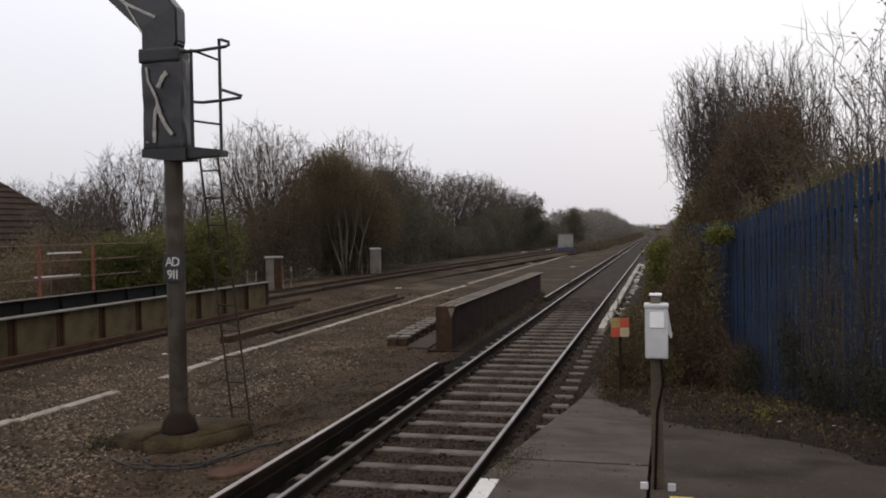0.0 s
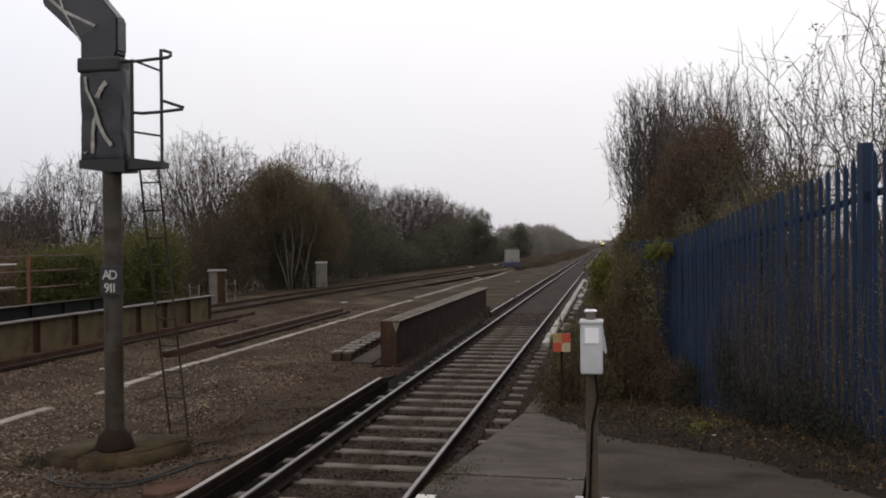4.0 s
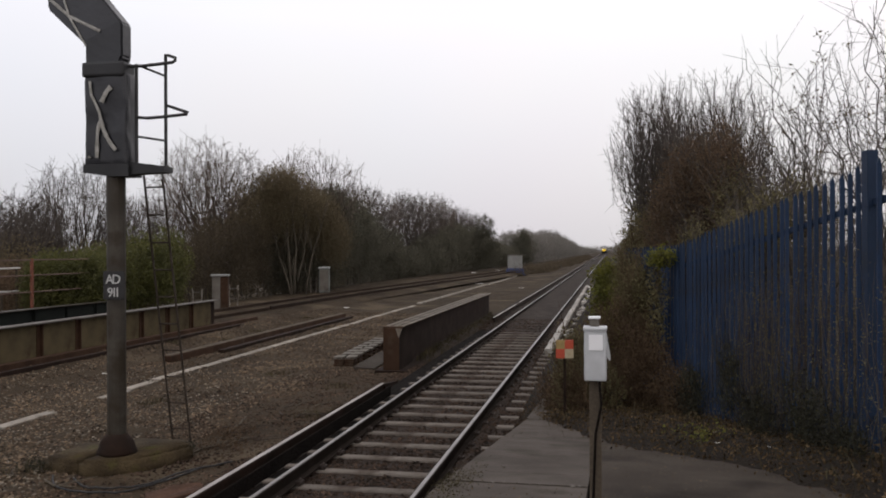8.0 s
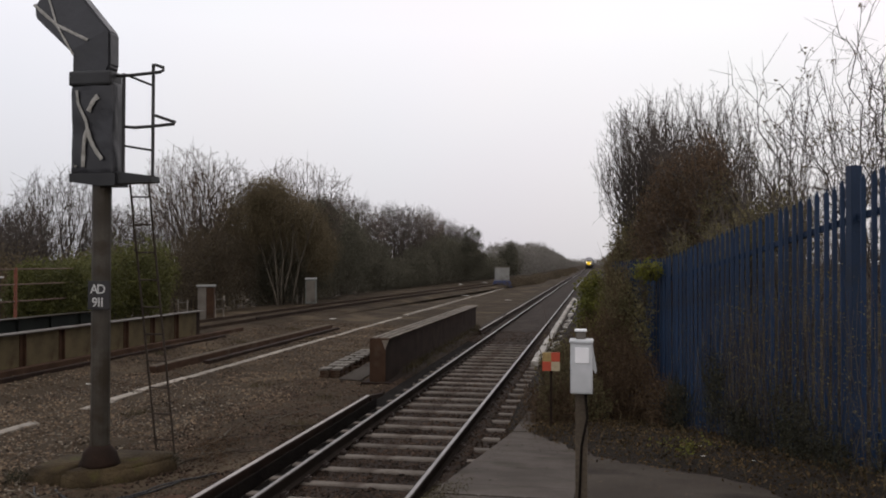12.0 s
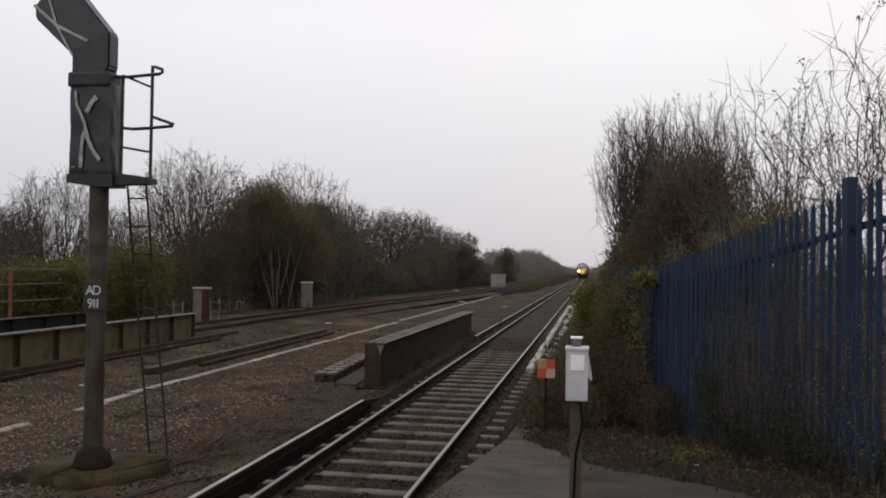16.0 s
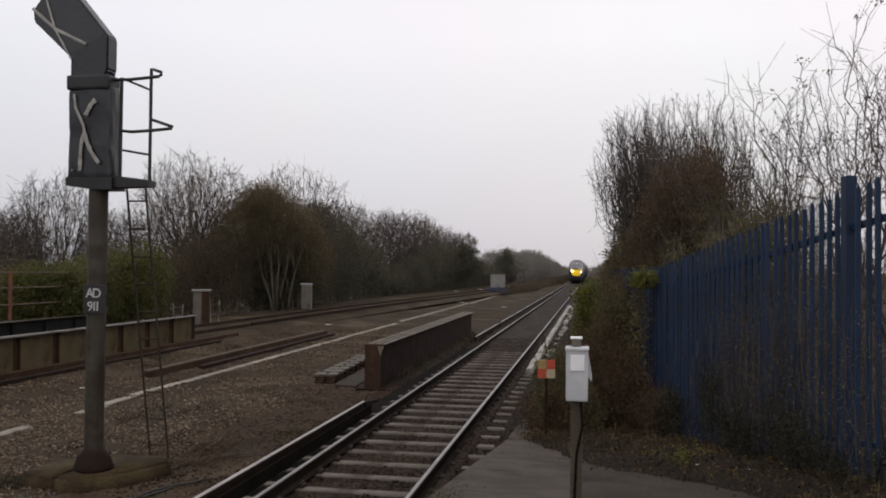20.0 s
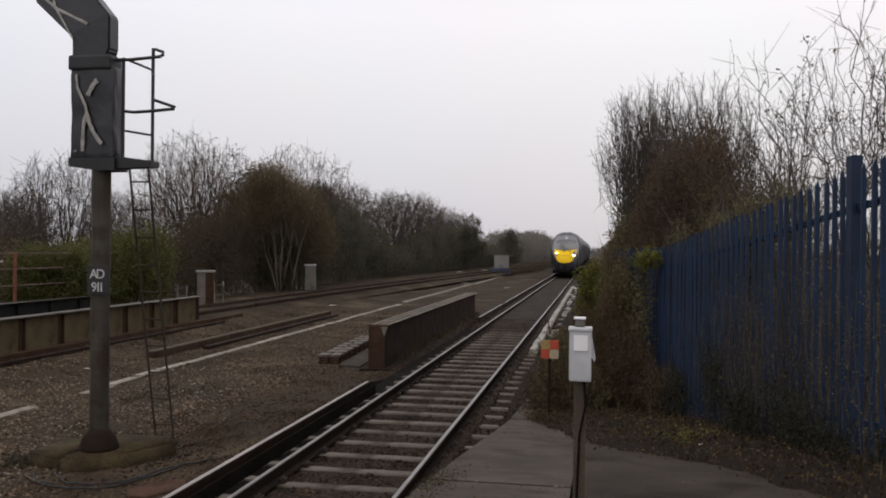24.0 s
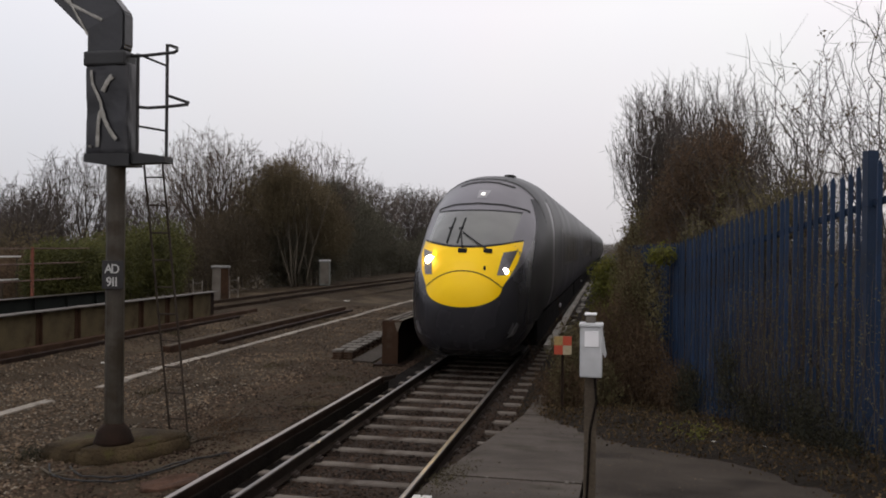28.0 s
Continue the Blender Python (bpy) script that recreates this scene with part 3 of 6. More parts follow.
def verge_height(x, y):
    ramp_z = ramp_height(y)
    h = ramp_z if x > -0.8 else between(x, [-1.3, -0.8], [-0.27, ramp_z])
    edge = verge_edge(x)
    over = between(y - edge, [-0.5, 0.0, 0.5, 2.5], [-0.14, 0.012, 0.05, 0.10])
    return h + over + 0.025 * noise.noise((x * 2.3, y * 2.3, 7))


def build_verge():
    xs = [-1.35, -1.2, *np.arange(-1.0, 3.1, 0.25).tolist(), 3.5, 4, 5, 6, 7, 9, 15]
    ys = [*np.arange(-14, 1.5, 0.5).tolist(), *np.arange(1.5, 16, 0.25).tolist(), *range(16, 40, 1), 50, 70, 100, 200]
    ob = part("verge", strips([[(x, y, verge_height(x, y)) for x in xs] for y in ys]), "soil")
    smooth(ob)
    tagged(ob, "dark soil verge with dead leaves below the fence", "verge", kind="structure")


def build_stones(name, count, area, size, material, label, seed, avoid=None):
    """Loose stones, each a rough eight-sided lump."""
    rng = np.random.default_rng(seed)
    unit = np.array([(1, 0, 0), (-1, 0, 0), (0, 1, 0), (0, -1, 0), (0, 0, 1), (0, 0, -1)], float)
    tri = [(0, 2, 4), (2, 1, 4), (1, 3, 4), (3, 0, 4), (2, 0, 5), (1, 2, 5), (3, 1, 5), (0, 3, 5)]
    verts, faces = [], []
    x0, x1, y0, y1 = area
    while count:
        x, y = rng.uniform(x0, x1), y0 + (y1 - y0) * rng.random() ** 1.6
        if avoid and avoid(x, y):
            continue
        count -= 1
        s = size * rng.uniform(0.5, 1.35)
        a = rng.uniform(0, 6.28)
        c, d = math.cos(a), math.sin(a)
        p = unit * s * rng.uniform(0.6, 1.1, (6, 3)) * (1, 0.8, 0.6) + rng.normal(0, 0.12 * s, (6, 3))
        z = stone_level(x, y)
        k = len(verts)
        verts += [(x + c * q[0] - d * q[1], y + d * q[0] + c * q[1], z + q[2]) for q in p]
        faces += [(k + i, k + j, k + m) for i, j, m in tri]
    ob = part(name, (verts, faces), material)
    return tagged(ob, label, "stones", kind="stuff")


def stone_level(x, y):
    if x > -1.06 and y < 12.2:
        return ramp_height(y) + 0.001
    if TRACK + 0.82 < x < TRACK + 1.0 and y < 26.5:
        return -0.158
    if TRACK - 1.6 < x < TRACK + 1.6:
        if noise.noise((x * 0.9, y * 0.9, 4.0)) < -0.25:
            return between(y, [8, 11, 25.0, 28.5], [-0.202, -0.208, -0.208, -0.11])
        return between(y, [8, 11, 25.0, 28.5], [-0.194, -0.2, -0.2, -0.11])
    return ground_height(x, y)


build_ground()
build_near_track()
build_conductor_rail()
build_far_track()
build_platform()
build_verge()


# ---- bridge girders and lineside ----
def build_near_girder():
    g = thing("bridge_girder", "rusty brown steel bridge girder with planks on its top flange", "girder")
    y0, y1, z0, z1 = 17.6, 31.4, -0.25, 0.70
    xa, xb = -4.76, -4.35
    part("web", cuboid(xb - 0.10, xb - 0.06, y0 + 0.02, y1, z0, z1 - 0.02), "rust_dark", g)
    part("web", cuboid(xa + 0.04, xa + 0.08, y0 + 0.02, y1, z0, z1 - 0.02), "rust_dark", g)
    part("top_flange", cuboid(xa, xb + 0.02, y0, y1, z1 - 0.03, z1, 0.006), "rust", g)
    part("end_plate", cuboid(xa + 0.01, xb - 0.05, y0 - 0.02, y0 + 0.01, z0, z1 - 0.03, 0.004), "rust", g, "rusty end plate")
    part("bottom_flange", cuboid(xa - 0.16, xb + 0.10, y0 - 0.12, y1, z0 - 0.02, z0 + 0.03, 0.006), "rust_dark", g)
    for k in range(3):
        x = xa + 0.05 + k * 0.16
        part("plank", cuboid(x, x + 0.085, y0 + 0.02, y1 - 0.1, z1, z1 + 0.022, 0.005), "flange", g, "pale weathered plank")
    part("gusset", prism([Vector((xb - 0.13, y0 - 0.03, z1 - 0.03)), Vector((xb + 0.02, y0 - 0.03, z1 - 0.03)), Vector((xb - 0.06, y0 - 0.03, z1 - 0.24))], (0, 0.008, 0)), "flange", g, "pale triangular gusset")


def build_ballast_bank():
    """Stones and dirt heaped against the foot of the near girder."""
    grid = []
    for y in np.arange(18.2, 31.6, 0.2).tolist():
        top = between(y, [18.2, 19.2, 31.4], [-0.24, -0.10, -0.02]) + 0.09 * noise.noise((y * 1.4, 2.0, 0))
        grid.append([(-4.39, y, top), (-4.28, y, top - 0.03), (-4.12, y, top * 0.5 - 0.10 + 0.03 * noise.noise((y * 2.5, 5.0, 0))), (-3.95, y, -0.24)])
    ob = smooth(part("ballast_bank", strips(grid), "grime"))
    tagged(ob, "bank of dirty stones heaped against the girder", "bank", kind="structure")


def build_far_girder():
    g = thing("bridge_girder", "riveted bridge girder with stained cream panels and dark stiffeners", "girder")
    x, y0, y1, z0, z1 = -12.35, -4.0, 25.2, -0.05, 0.78
    part("top_flange", cuboid(x - 0.16, x + 0.16, y0, y1, z1 - 0.035, z1 - 0.006, 0.006), "girder_top", g, "pale grey top flange")
    part("bottom_flange", cuboid(x - 0.2, x + 0.2, y0, y1, z0, z0 + 0.05, 0.006), "rust_dark", g)
    part("backing", cuboid(x - 0.04, x - 0.02, y0, y1, z0 + 0.05, z1 - 0.035), "rust_dark", g)
    y, panel, rib = y0, None, None
    while y < y1 - 0.3:
        step = min(1.38, y1 - y)
        last = y1 - y < 1.5
        if panel is None:
            panel = part("panel", cuboid(x - 0.02, x + 0.012, 0.14, 1.30, z0 + 0.06, z1 - 0.05, 0.008), "cream", g)
            panel.matrix_basis = pose(0, y, 0)
            bm = cuboid(x - 0.02, x + 0.10, -0.012, 0.012, z0 + 0.05, z1 - 0.035)
            cuboid(x - 0.02, x + 0.03, -0.11, 0.11, z0 + 0.05, z1 - 0.035, 0, bm)
            rib = part("stiffener", bm, "rust", g)
            rib.matrix_basis = pose(0, y, 0)
        else:
            share("panel", panel, pose(0, y, 0), g)
            share("stiffener", rib, pose(0, y, 0), g)
        y += 1.38
    # ledge and old bearer along the foot
    ledge = thing("timber_kerb", "low dark kerb beam along the foot of the girder", "kerb beam")
    part("beam", cuboid(x + 0.22, x + 0.42, -4, 27.6, -0.10, 0.06, 0.012), "rust", ledge, "brown beam with a worn top")
    part("beam", cuboid(x + 0.60, x + 0.74, -4, 25.5, -0.16, -0.02, 0.012), "rust_dark", ledge)


def build_rear_girder():
    g = thing("bridge_girder", "black-green plate girder on the far side of the bridge", "girder")
    x, y0, y1, z1 = -15.3, -4.0, 24.4, 0.80
    part("web", cuboid(x - 0.02, x + 0.02, y0, y1, -0.1, z1 - 0.03), "black_green", g)
    part("top_flange", cuboid(x - 0.16, x + 0.14, y0, y1, z1 - 0.03, z1 - 0.006, 0.006), "grey_post", g, "dull grey top flange")
    y = y0 + 0.6
    while y < y1:
        part("stiffener", cuboid(x + 0.02, x + 0.10, y, y + 0.02, -0.1, z1 - 0.03), "black_green", g)
        y += 1.4
    rail = thing("railing", "faded red railing posts with three thin rails along the bridge", "railing")
    xr = x - 0.30
    for h in (2.10, 1.68, 1.22):
        part("rail", tube([(xr, -4, h), (xr, 23.4, h)], 0.02, 6), "pink_rail", rail)
    y = 20.8 - 2.15 * 9
    first = None
    while y < 21.5:
        if first is None:
            bm = cuboid(-0.034, 0.034, -0.034, 0.034, 0.66, 2.14, 0.006)
            first = part("post", bm, "salmon", rail)
            first.matrix_basis = pose(xr, y, 0)
        else:
            share("post", first, pose(xr, y, 0), rail)
        y += 2.15
    deck = thing("concrete_walkway", "narrow concrete walkway behind the bridge girder", "walkway", kind="structure")
    part("walkway_slab", cuboid(x - 0.75, x - 0.17, -4, 24.6, 0.5, 0.66, 0.01), "concrete", deck)


def build_old_rail():
    """The pale strip and the dark baulk that lie in the open ground between the girders."""
    strip = thing("concrete_strip", "pale weathered concrete strip lying along the ballast", "cable trough")
    for y0, y1, dx in ((7.0, 12.3, 0.02), (13.6, 14.5, 0.05), (14.55, 38.6, -0.03), (39.3, 61, 0.0), (61.6, 86, 0.14)):
        y = y0
        while y < y1 - 0.2:
            n = min(1.0 if y < 40 else 4.0, y1 - y)
            z = ground_height(-8.9, y + n / 2)
            bm = cuboid(-0.10, 0.10, 0.004, n - 0.004, -0.05, 0.02 if y < 38 else 0.06, 0.008)
            o = part("lid", bm, "pale_concrete", strip)
            o.matrix_basis = pose(-8.88 + dx + random.uniform(-0.012, 0.012), y, z, 0, 0, random.uniform(-0.4, 0.4))
            y += n
    beam = thing("timber_baulk", "long dark weathered baulk lying on the ballast", "beam")
    part("baulk", cuboid(-10.12, -9.9, 18.0, 31.2, -0.34, -0.08, 0.02), "rust", beam)
    # Separate lighter piece, coloured as the lit upper face of the baulk.
    part("baulk_top", cuboid(-10.10, -9.92, 18.05, 31.15, -0.08, -0.066, 0.004), "wood_grey", beam, "top face in a paler brown for the light on it")
    part("second_baulk", cuboid(-9.72, -9.55, 20.0, 31.0, -0.34, -0.16, 0.015), "rust_dark", beam)


def build_lid_stack():
    s = thing("trough_lid_stack", "low pile of pale concrete trough lids on the ballast", "concrete pile")
    rng = random.Random(11)
    for layer in range(4):
        for col in range(2):
            y = 18.5 + 0.03 * layer + 0.06 * col
            while y < 23.2 - 0.2 * layer:
                # Lower lids take the brown rust colour for the pile's shaded sides.
                o = part("lid", cuboid(-0.11, 0.11, -0.19, 0.19, 0, 0.046, 0.012), "concrete" if layer == 3 else "rust", s)
                o.matrix_basis = pose(-6.02 + 0.24 * col - 0.06 * (y - 18.5) + rng.uniform(-0.02, 0.02), y, -0.27 + 0.05 * layer, 0, 0, 4 + rng.uniform(-3, 3))
                y += 0.49 + rng.uniform(0, 0.12)
    p = thing("flat_slab", "flat grey slab lying beside the girder", "slab")
    part("slab", prism([Vector((-5.55, 18.0, -0.30)), Vector((-5.02, 17.85, -0.30)), Vector((-5.25, 22.0, -0.30)), Vector((-5.75, 22.0, -0.30))], (0, 0, 0.07)), "tarmac", p)


def build_cable_route():
    s = thing("cable_trough", "broken pale concrete cable trough running beside the track", "cable trough")
    rng = random.Random(4)
    for y in np.arange(20.5, 56, 1.0).tolist():
        o = part("trough_wall", cuboid(-0.085, 0.085, 0.01, 0.985, -0.25, 0.0, 0.012), "chalky", s)
        o.matrix_basis = pose(-1.45 + rng.uniform(-0.01, 0.01), y, -0.03 + rng.uniform(-0.012, 0.015), rng.uniform(-0.6, 0.6), 0, rng.uniform(-0.8, 0.8))
        part("trough_floor", cuboid(-1.39, -1.08, y, y + 0.995, -0.26, -0.16), "grime", s)
    y = 20.6
    while y < 56:
        n = rng.uniform(0.22, 0.7)
        if rng.random() < 0.85:
            w = rng.uniform(0.07, 0.13)
            o = part("broken_lid", cuboid(-w, w, 0, n, -0.05, 0.0, 0.01), "chalky" if rng.random() < 0.75 else "concrete", s)
            o.matrix_basis = pose(-1.08 + rng.uniform(-0.07, 0.05), y, -0.03 + rng.uniform(-0.05, 0.04), rng.uniform(-4, 4), rng.uniform(-14, 14), rng.uniform(-14, 14))
        y += n + rng.uniform(0.02, 0.15)
    part("trough_wall", cuboid(-1.0, -0.90, 20.5, 56, -0.3, -0.12, 0.01), "concrete", s, "sunken outer trough wall")


def build_cabinets():
    a = thing("lineside_cabinet", "pale lineside cabinet with a dark open side and flat cap", "cabinet")
    bm = cuboid(-0.34, 0.02, -0.3, 0.3, 0.0, 1.42, 0.015)
    part("body", bm, "concrete", a, "stained pale grey body")
    part("door", cuboid(0.025, 0.34, -0.31, 0.28, 0.0, 1.40, 0.01), "rust", a, "dark brown side door")
    part("cap", cuboid(-0.40, 0.38, -0.36, 0.36, 1.42, 1.50, 0.012), "hut_grey", a, "pale overhanging cap")
    a.matrix_basis = pose(-14.75, 30.6, 0.10, 0, 0, 20) @ Matrix.Scale(0.88, 4)
    b = thing("lineside_cabinet", "pale grey steel lineside cabinet with a rounded cap", "cabinet")
    part("body", cuboid(-0.28, 0.28, -0.3, 0.3, 0, 1.30, 0.03), "cabinet_green", b, "dull grey-green body")
    part("cap", cuboid(-0.31, 0.31, -0.33, 0.33, 1.30, 1.38, 0.03), "box_white", b, "white cap")
    part("door", cuboid(-0.22, 0.22, -0.318, -0.302, 0.12, 1.22, 0.004), "concrete", b, "grey door")
    b.matrix_basis = pose(-15.1, 43.8, 0.06, 0, 0, 15)
    hut = thing("trackside_hut", "square pale grey hut standing on a blue sheeted base", "hut")
    part("body", cuboid(-0.75, 0.75, -0.7, 0.7, 0.75, 2.05, 0.03), "hut_grey", hut)
    part("roof", cuboid(-0.8, 0.8, -0.75, 0.75, 2.05, 2.12, 0.02), "concrete", hut, "flat grey roof")
    bm = cuboid(-0.85, 0.85, -0.8, 0.8, 0.0, 0.76, 0.08)
    for v in bm.verts:
        v.co += 0.06 * Vector(noise.noise_vector(v.co * 2))
        if v.co.z < 0.4:
            v.co.x *= 1.2
    part("sheet", bm, "tarp_blue", hut, "crumpled blue sheeting round the base")
    hut.matrix_basis = pose(-9.2, 84.0, -0.22, 0, 0, 8) @ Matrix.Scale(0.95, 4)
    for rows, h in ((((-14.64, 31.15), (-14.42, 31.4)), 1.02), (((-15.98, 44.1), (-15.72, 44.2), (-15.46, 44.3)), 0.9), (((-16.1, 31.0), (-15.9, 31.3)), 0.85)):
        posts = thing("short_fence", "short white-grey posts with two thin bars beside the cabinet", "fence", group="short post fences")
        for k, (x, y) in enumerate(rows):
            part("post", tube([(x, y, 0.0), (x - 0.03 + 0.05 * k, y, h - 0.05 * k)], 0.027, 6), "pale_concrete", posts)
        for f in (0.45, 0.82):
            part("bar", tube([(*rows[0], h * f), (*rows[-1], h * f)], 0.016, 5), "concrete", posts)


build_near_girder()
build_ballast_bank()
build_far_girder()
build_rear_girder()
build_old_rail()
build_lid_stack()
build_cable_route()
build_cabinets()


# ---- the signal ----
def build_signal():
    s = thing("railway_signal", "tall railway signal wrapped in black plastic and white tape", "signal")
    px, py = -5.83, 9.3
    part("post", tube([(px, py, -0.10), (px, py, 1.7), (px, py, 3.32)], 0.112, 16), "grey_post", s, "grey galvanised round post")
    bm = tube([(px, py, -0.10), (px, py, -0.05), (px, py, 0.0), (px, py, 0.05), (px, py, 0.10), (px, py, 0.15)], [0.23, 0.22, 0.205, 0.19, 0.155, 0.116], 20)
    for v in bm.verts:
        if v.co.z < 0.13:
            v.co += 0.022 * Vector(noise.noise_vector(v.co * 9.0))
    smooth(part("foot", bm, "rust_dark", s, "dark rusty foot casting"))
    # maintenance platform
    part("platform", prism([Vector((px - 0.345, py - 0.14, 3.28)), Vector((px - 0.345, py - 0.14, 3.38)), Vector((px + 0.25, py - 0.14, 3.38)), Vector((px + 0.25, py - 0.14, 3.23)), Vector((px + 0.02, py - 0.14, 3.23))], (0, 0.3, 0)), "black_box", s, "black platform under the head")
    # covered head: box, collar and slanting arm
    bm = cuboid(px - 0.335, px + 0.205, py - 0.12, py + 0.10, 3.37, 4.46, 0.02)
    bmesh.ops.subdivide_edges(bm, edges=list(bm.edges), cuts=17, use_grid_fill=True)
    for v in bm.verts:
        v.co += 0.018 * Vector(noise.noise_vector(v.co * 3.0)) + 0.007 * Vector(noise.noise_vector(Vector((v.co.x * 13 + v.co.z * 5, v.co.y * 13, v.co.z * 6 - v.co.x * 4))))
    head = smooth(part("head", bm, "black_wrap", s, "signal head wrapped in black plastic"))
    bm = cuboid(px - 0.36, px + 0.19, py - 0.15, py + 0.12, 4.42, 4.60, 0.03)
    part("collar", bm, "black_box", s, "black collar")
    y0 = py - 0.12
    arm = [(px - 0.33, 4.58), (px - 0.33, 4.815), (px - 0.87, 5.29), (px - 0.89, 5.44), (px - 0.568, 5.88), (px + 0.16, 5.06), (px + 0.16, 4.66), (px + 0.12, 4.58)]
    bm = prism([Vector((x, y0, z)) for x, z in arm], (0, 0.21, 0))
    bmesh.ops.bevel(bm, geom=list(bm.edges), offset=0.02, segments=2, affect="EDGES")
    # the upper part leans back beyond a fold
    def lean(x, z):
        return 0.09 * max(0.0, (x - px + 0.33) * -0.447 + (z - 4.86) * 0.894)
    bmesh.ops.bisect_plane(bm, geom=list(bm.verts) + list(bm.edges) + list(bm.faces), plane_co=(px - 0.33, 0, 4.86), plane_no=(-0.447, 0, 0.894))
    for v in bm.verts:
        v.co.y += lean(v.co.x, v.co.z)
    part("route_arm", bm, "black_wrap", s, "slanting route indicator arm wrapped in black plastic")

    def tape(points, width, y, parent):
        """A flat band along points in the x-z plane, standing 6 mm proud."""
        pts = []
        for (ax, az), (bx_, bz) in zip(points, points[1:]):
            pts += [(ax + (bx_ - ax) * f / 5, az + (bz - az) * f / 5) for f in range(5)]
        pts.append(points[-1])
        rows = []
        for i, (x, z) in enumerate(pts):
            a, b = pts[max(i - 2, 0)], pts[min(i + 2, len(pts) - 1)]
            d = Vector((b[0] - a[0], 0, b[1] - a[1])).normalized()
            n = Vector((-d.z, 0, d.x)) * width / 2 * (1 + 0.45 * noise.noise((x * 16, z * 16, 3)))
            mid = Vector((x, y + 0.004 * noise.noise((x * 20, z * 20, 8)) + lean(x, z), z))
            rows.append([mid - n + Vector((0, 0.008, 0)), mid - n, mid - n * 0.1 - Vector((0, 0.003, 0)), mid + n, mid + n + Vector((0, 0.008, 0))])
        bm = strips(rows)
        return part("tape", bm, "tape", parent, "crossing white tape")
    ya = y0 - 0.014
    tape([(px - 0.885, 5.445), (px - 0.559, 5.177), (px - 0.122, 4.965)], 0.038, ya, s)
    tape([(px - 0.706, 5.56), (px - 0.559, 5.177), (px - 0.309, 4.795)], 0.022, ya, s)
    yb = py - 0.15
    tape([(px - 0.252, 4.37), (px - 0.233, 4.21), (px - 0.124, 3.992), (px - 0.106, 3.90)], 0.032, yb, s)
    tape([(px - 0.106, 3.90), (px - 0.085, 3.82), (px - 0.035, 3.708), (px + 0.02, 3.62), (px + 0.087, 3.539)], 0.048, yb, s)
    tape([(px + 0.03, 4.292), (px - 0.02, 4.25), (px - 0.049, 4.206), (px - 0.098, 4.113)], 0.05, yb, s)
    tape([(px - 0.106, 3.90), (px - 0.14, 3.80), (px - 0.153, 3.723), (px - 0.16, 3.454)], 0.045, yb, s)
    part("stud", cuboid(px - 0.275, px - 0.25, yb - 0.004, yb + 0.03, 3.45, 3.475, 0.003), "tape", s)
    # cage of thin bars
    xa, xb, yc = px + 0.275, px + 0.655, py + 0.0
    for x, z1 in ((xa, 4.58), (xb, 4.68)):
        part("cage_upright", tube([(x, yc, 3.34), (x, yc, z1)], 0.02, 6), "grey_iron", s)
    part("platform_arm", prism([Vector((px + 0.25, yc - 0.1, 3.40)), Vector((px + 0.69, yc - 0.1, 3.34)), Vector((px + 0.69, yc - 0.1, 3.27)), Vector((px + 0.05, yc - 0.1, 3.25))], (0, 0.2, 0)), "black_box", s)
    part("cage_hoop", tube([(px + 0.16, yc, 4.555), (xa + 0.1, yc - 0.02, 4.55), (xb + 0.10, yc - 0.02, 4.575), (xb + 0.125, yc, 4.60), (xb + 0.11, yc + 0.03, 4.64), (xb, yc + 0.05, 4.68)], 0.02, 6), "grey_iron", s)
    part("cage_hoop", tube([(xa, yc, 3.945), (xa + 0.15, yc - 0.02, 3.925), (xb, yc - 0.02, 3.935), (xb + 0.28, yc - 0.02, 3.955), (xb + 0.28, yc, 3.98), (xb, yc + 0.05, 4.075)], 0.02, 6), "grey_iron", s)
    part("cage_bar", tube([(xa, yc, 3.715), (xb, yc, 3.65)], 0.014, 5), "grey_iron", s)
    part("cage_brace", tube([(xa + 0.06, yc, 4.55), (xb, yc, 4.42)], 0.014, 5), "grey_iron", s)
    # number plate with its letters
    plate = part("plate", cuboid(px - 0.09, px + 0.19, py - 0.135, py - 0.12, 1.765, 2.105, 0.004), "plate_black", s, "black identification plate")
    for ch, x, z in (("A", px - 0.004, 1.955), ("D", px + 0.085, 1.955), ("9", px + 0.004, 1.80), ("1", px + 0.058, 1.80), ("1", px + 0.098, 1.80)):
        cu = bpy.data.curves.new("letter", "FONT")
        cu.body, cu.size, cu.align_x, cu.extrude, cu.offset = ch, 0.155, "CENTER", 0.002, 0.0012
        tmp = bpy.data.objects.new("letter", cu)
        scene.collection.objects.link(tmp)
        me = bpy.data.meshes.new_from_object(tmp.evaluated_get(bpy.context.evaluated_depsgraph_get()))
        bpy.data.objects.remove(tmp)
        me.materials.clear()
        me.materials.append(M["plate_white"])
        o = new("letter", me)
        o.parent = plate
        o.matrix_basis = pose(x, py - 0.139, z, 90)
        tagged(o, "white painted letter")
    # ladder, in two flights
    lad = thing("ladder", "thin rusty iron ladder leaning up to the signal platform", "ladder")
    def flight(a, b, w, n):
        a, b = Vector(a), Vector(b)
        for k in (-1, 1):
            part("stile", tube([a + Vector((k * w / 2, 0, 0)), b + Vector((k * w / 2, 0, 0))], 0.0145, 6), "ladder", lad)
        for i in range(n):
            p = a.lerp(b, (i + 0.5) / n)
            part("rung", tube([p - Vector((w / 2, 0, 0)), p + Vector((w / 2, 0, 0))], 0.011, 5), "ladder", lad)
    flight((-5.44, 10.15, -0.12), (-5.53, 9.62, 3.30), 0.25, 10)
    plinth = thing("concrete_plinth", "mossy concrete plinth at the foot of the signal", "plinth")
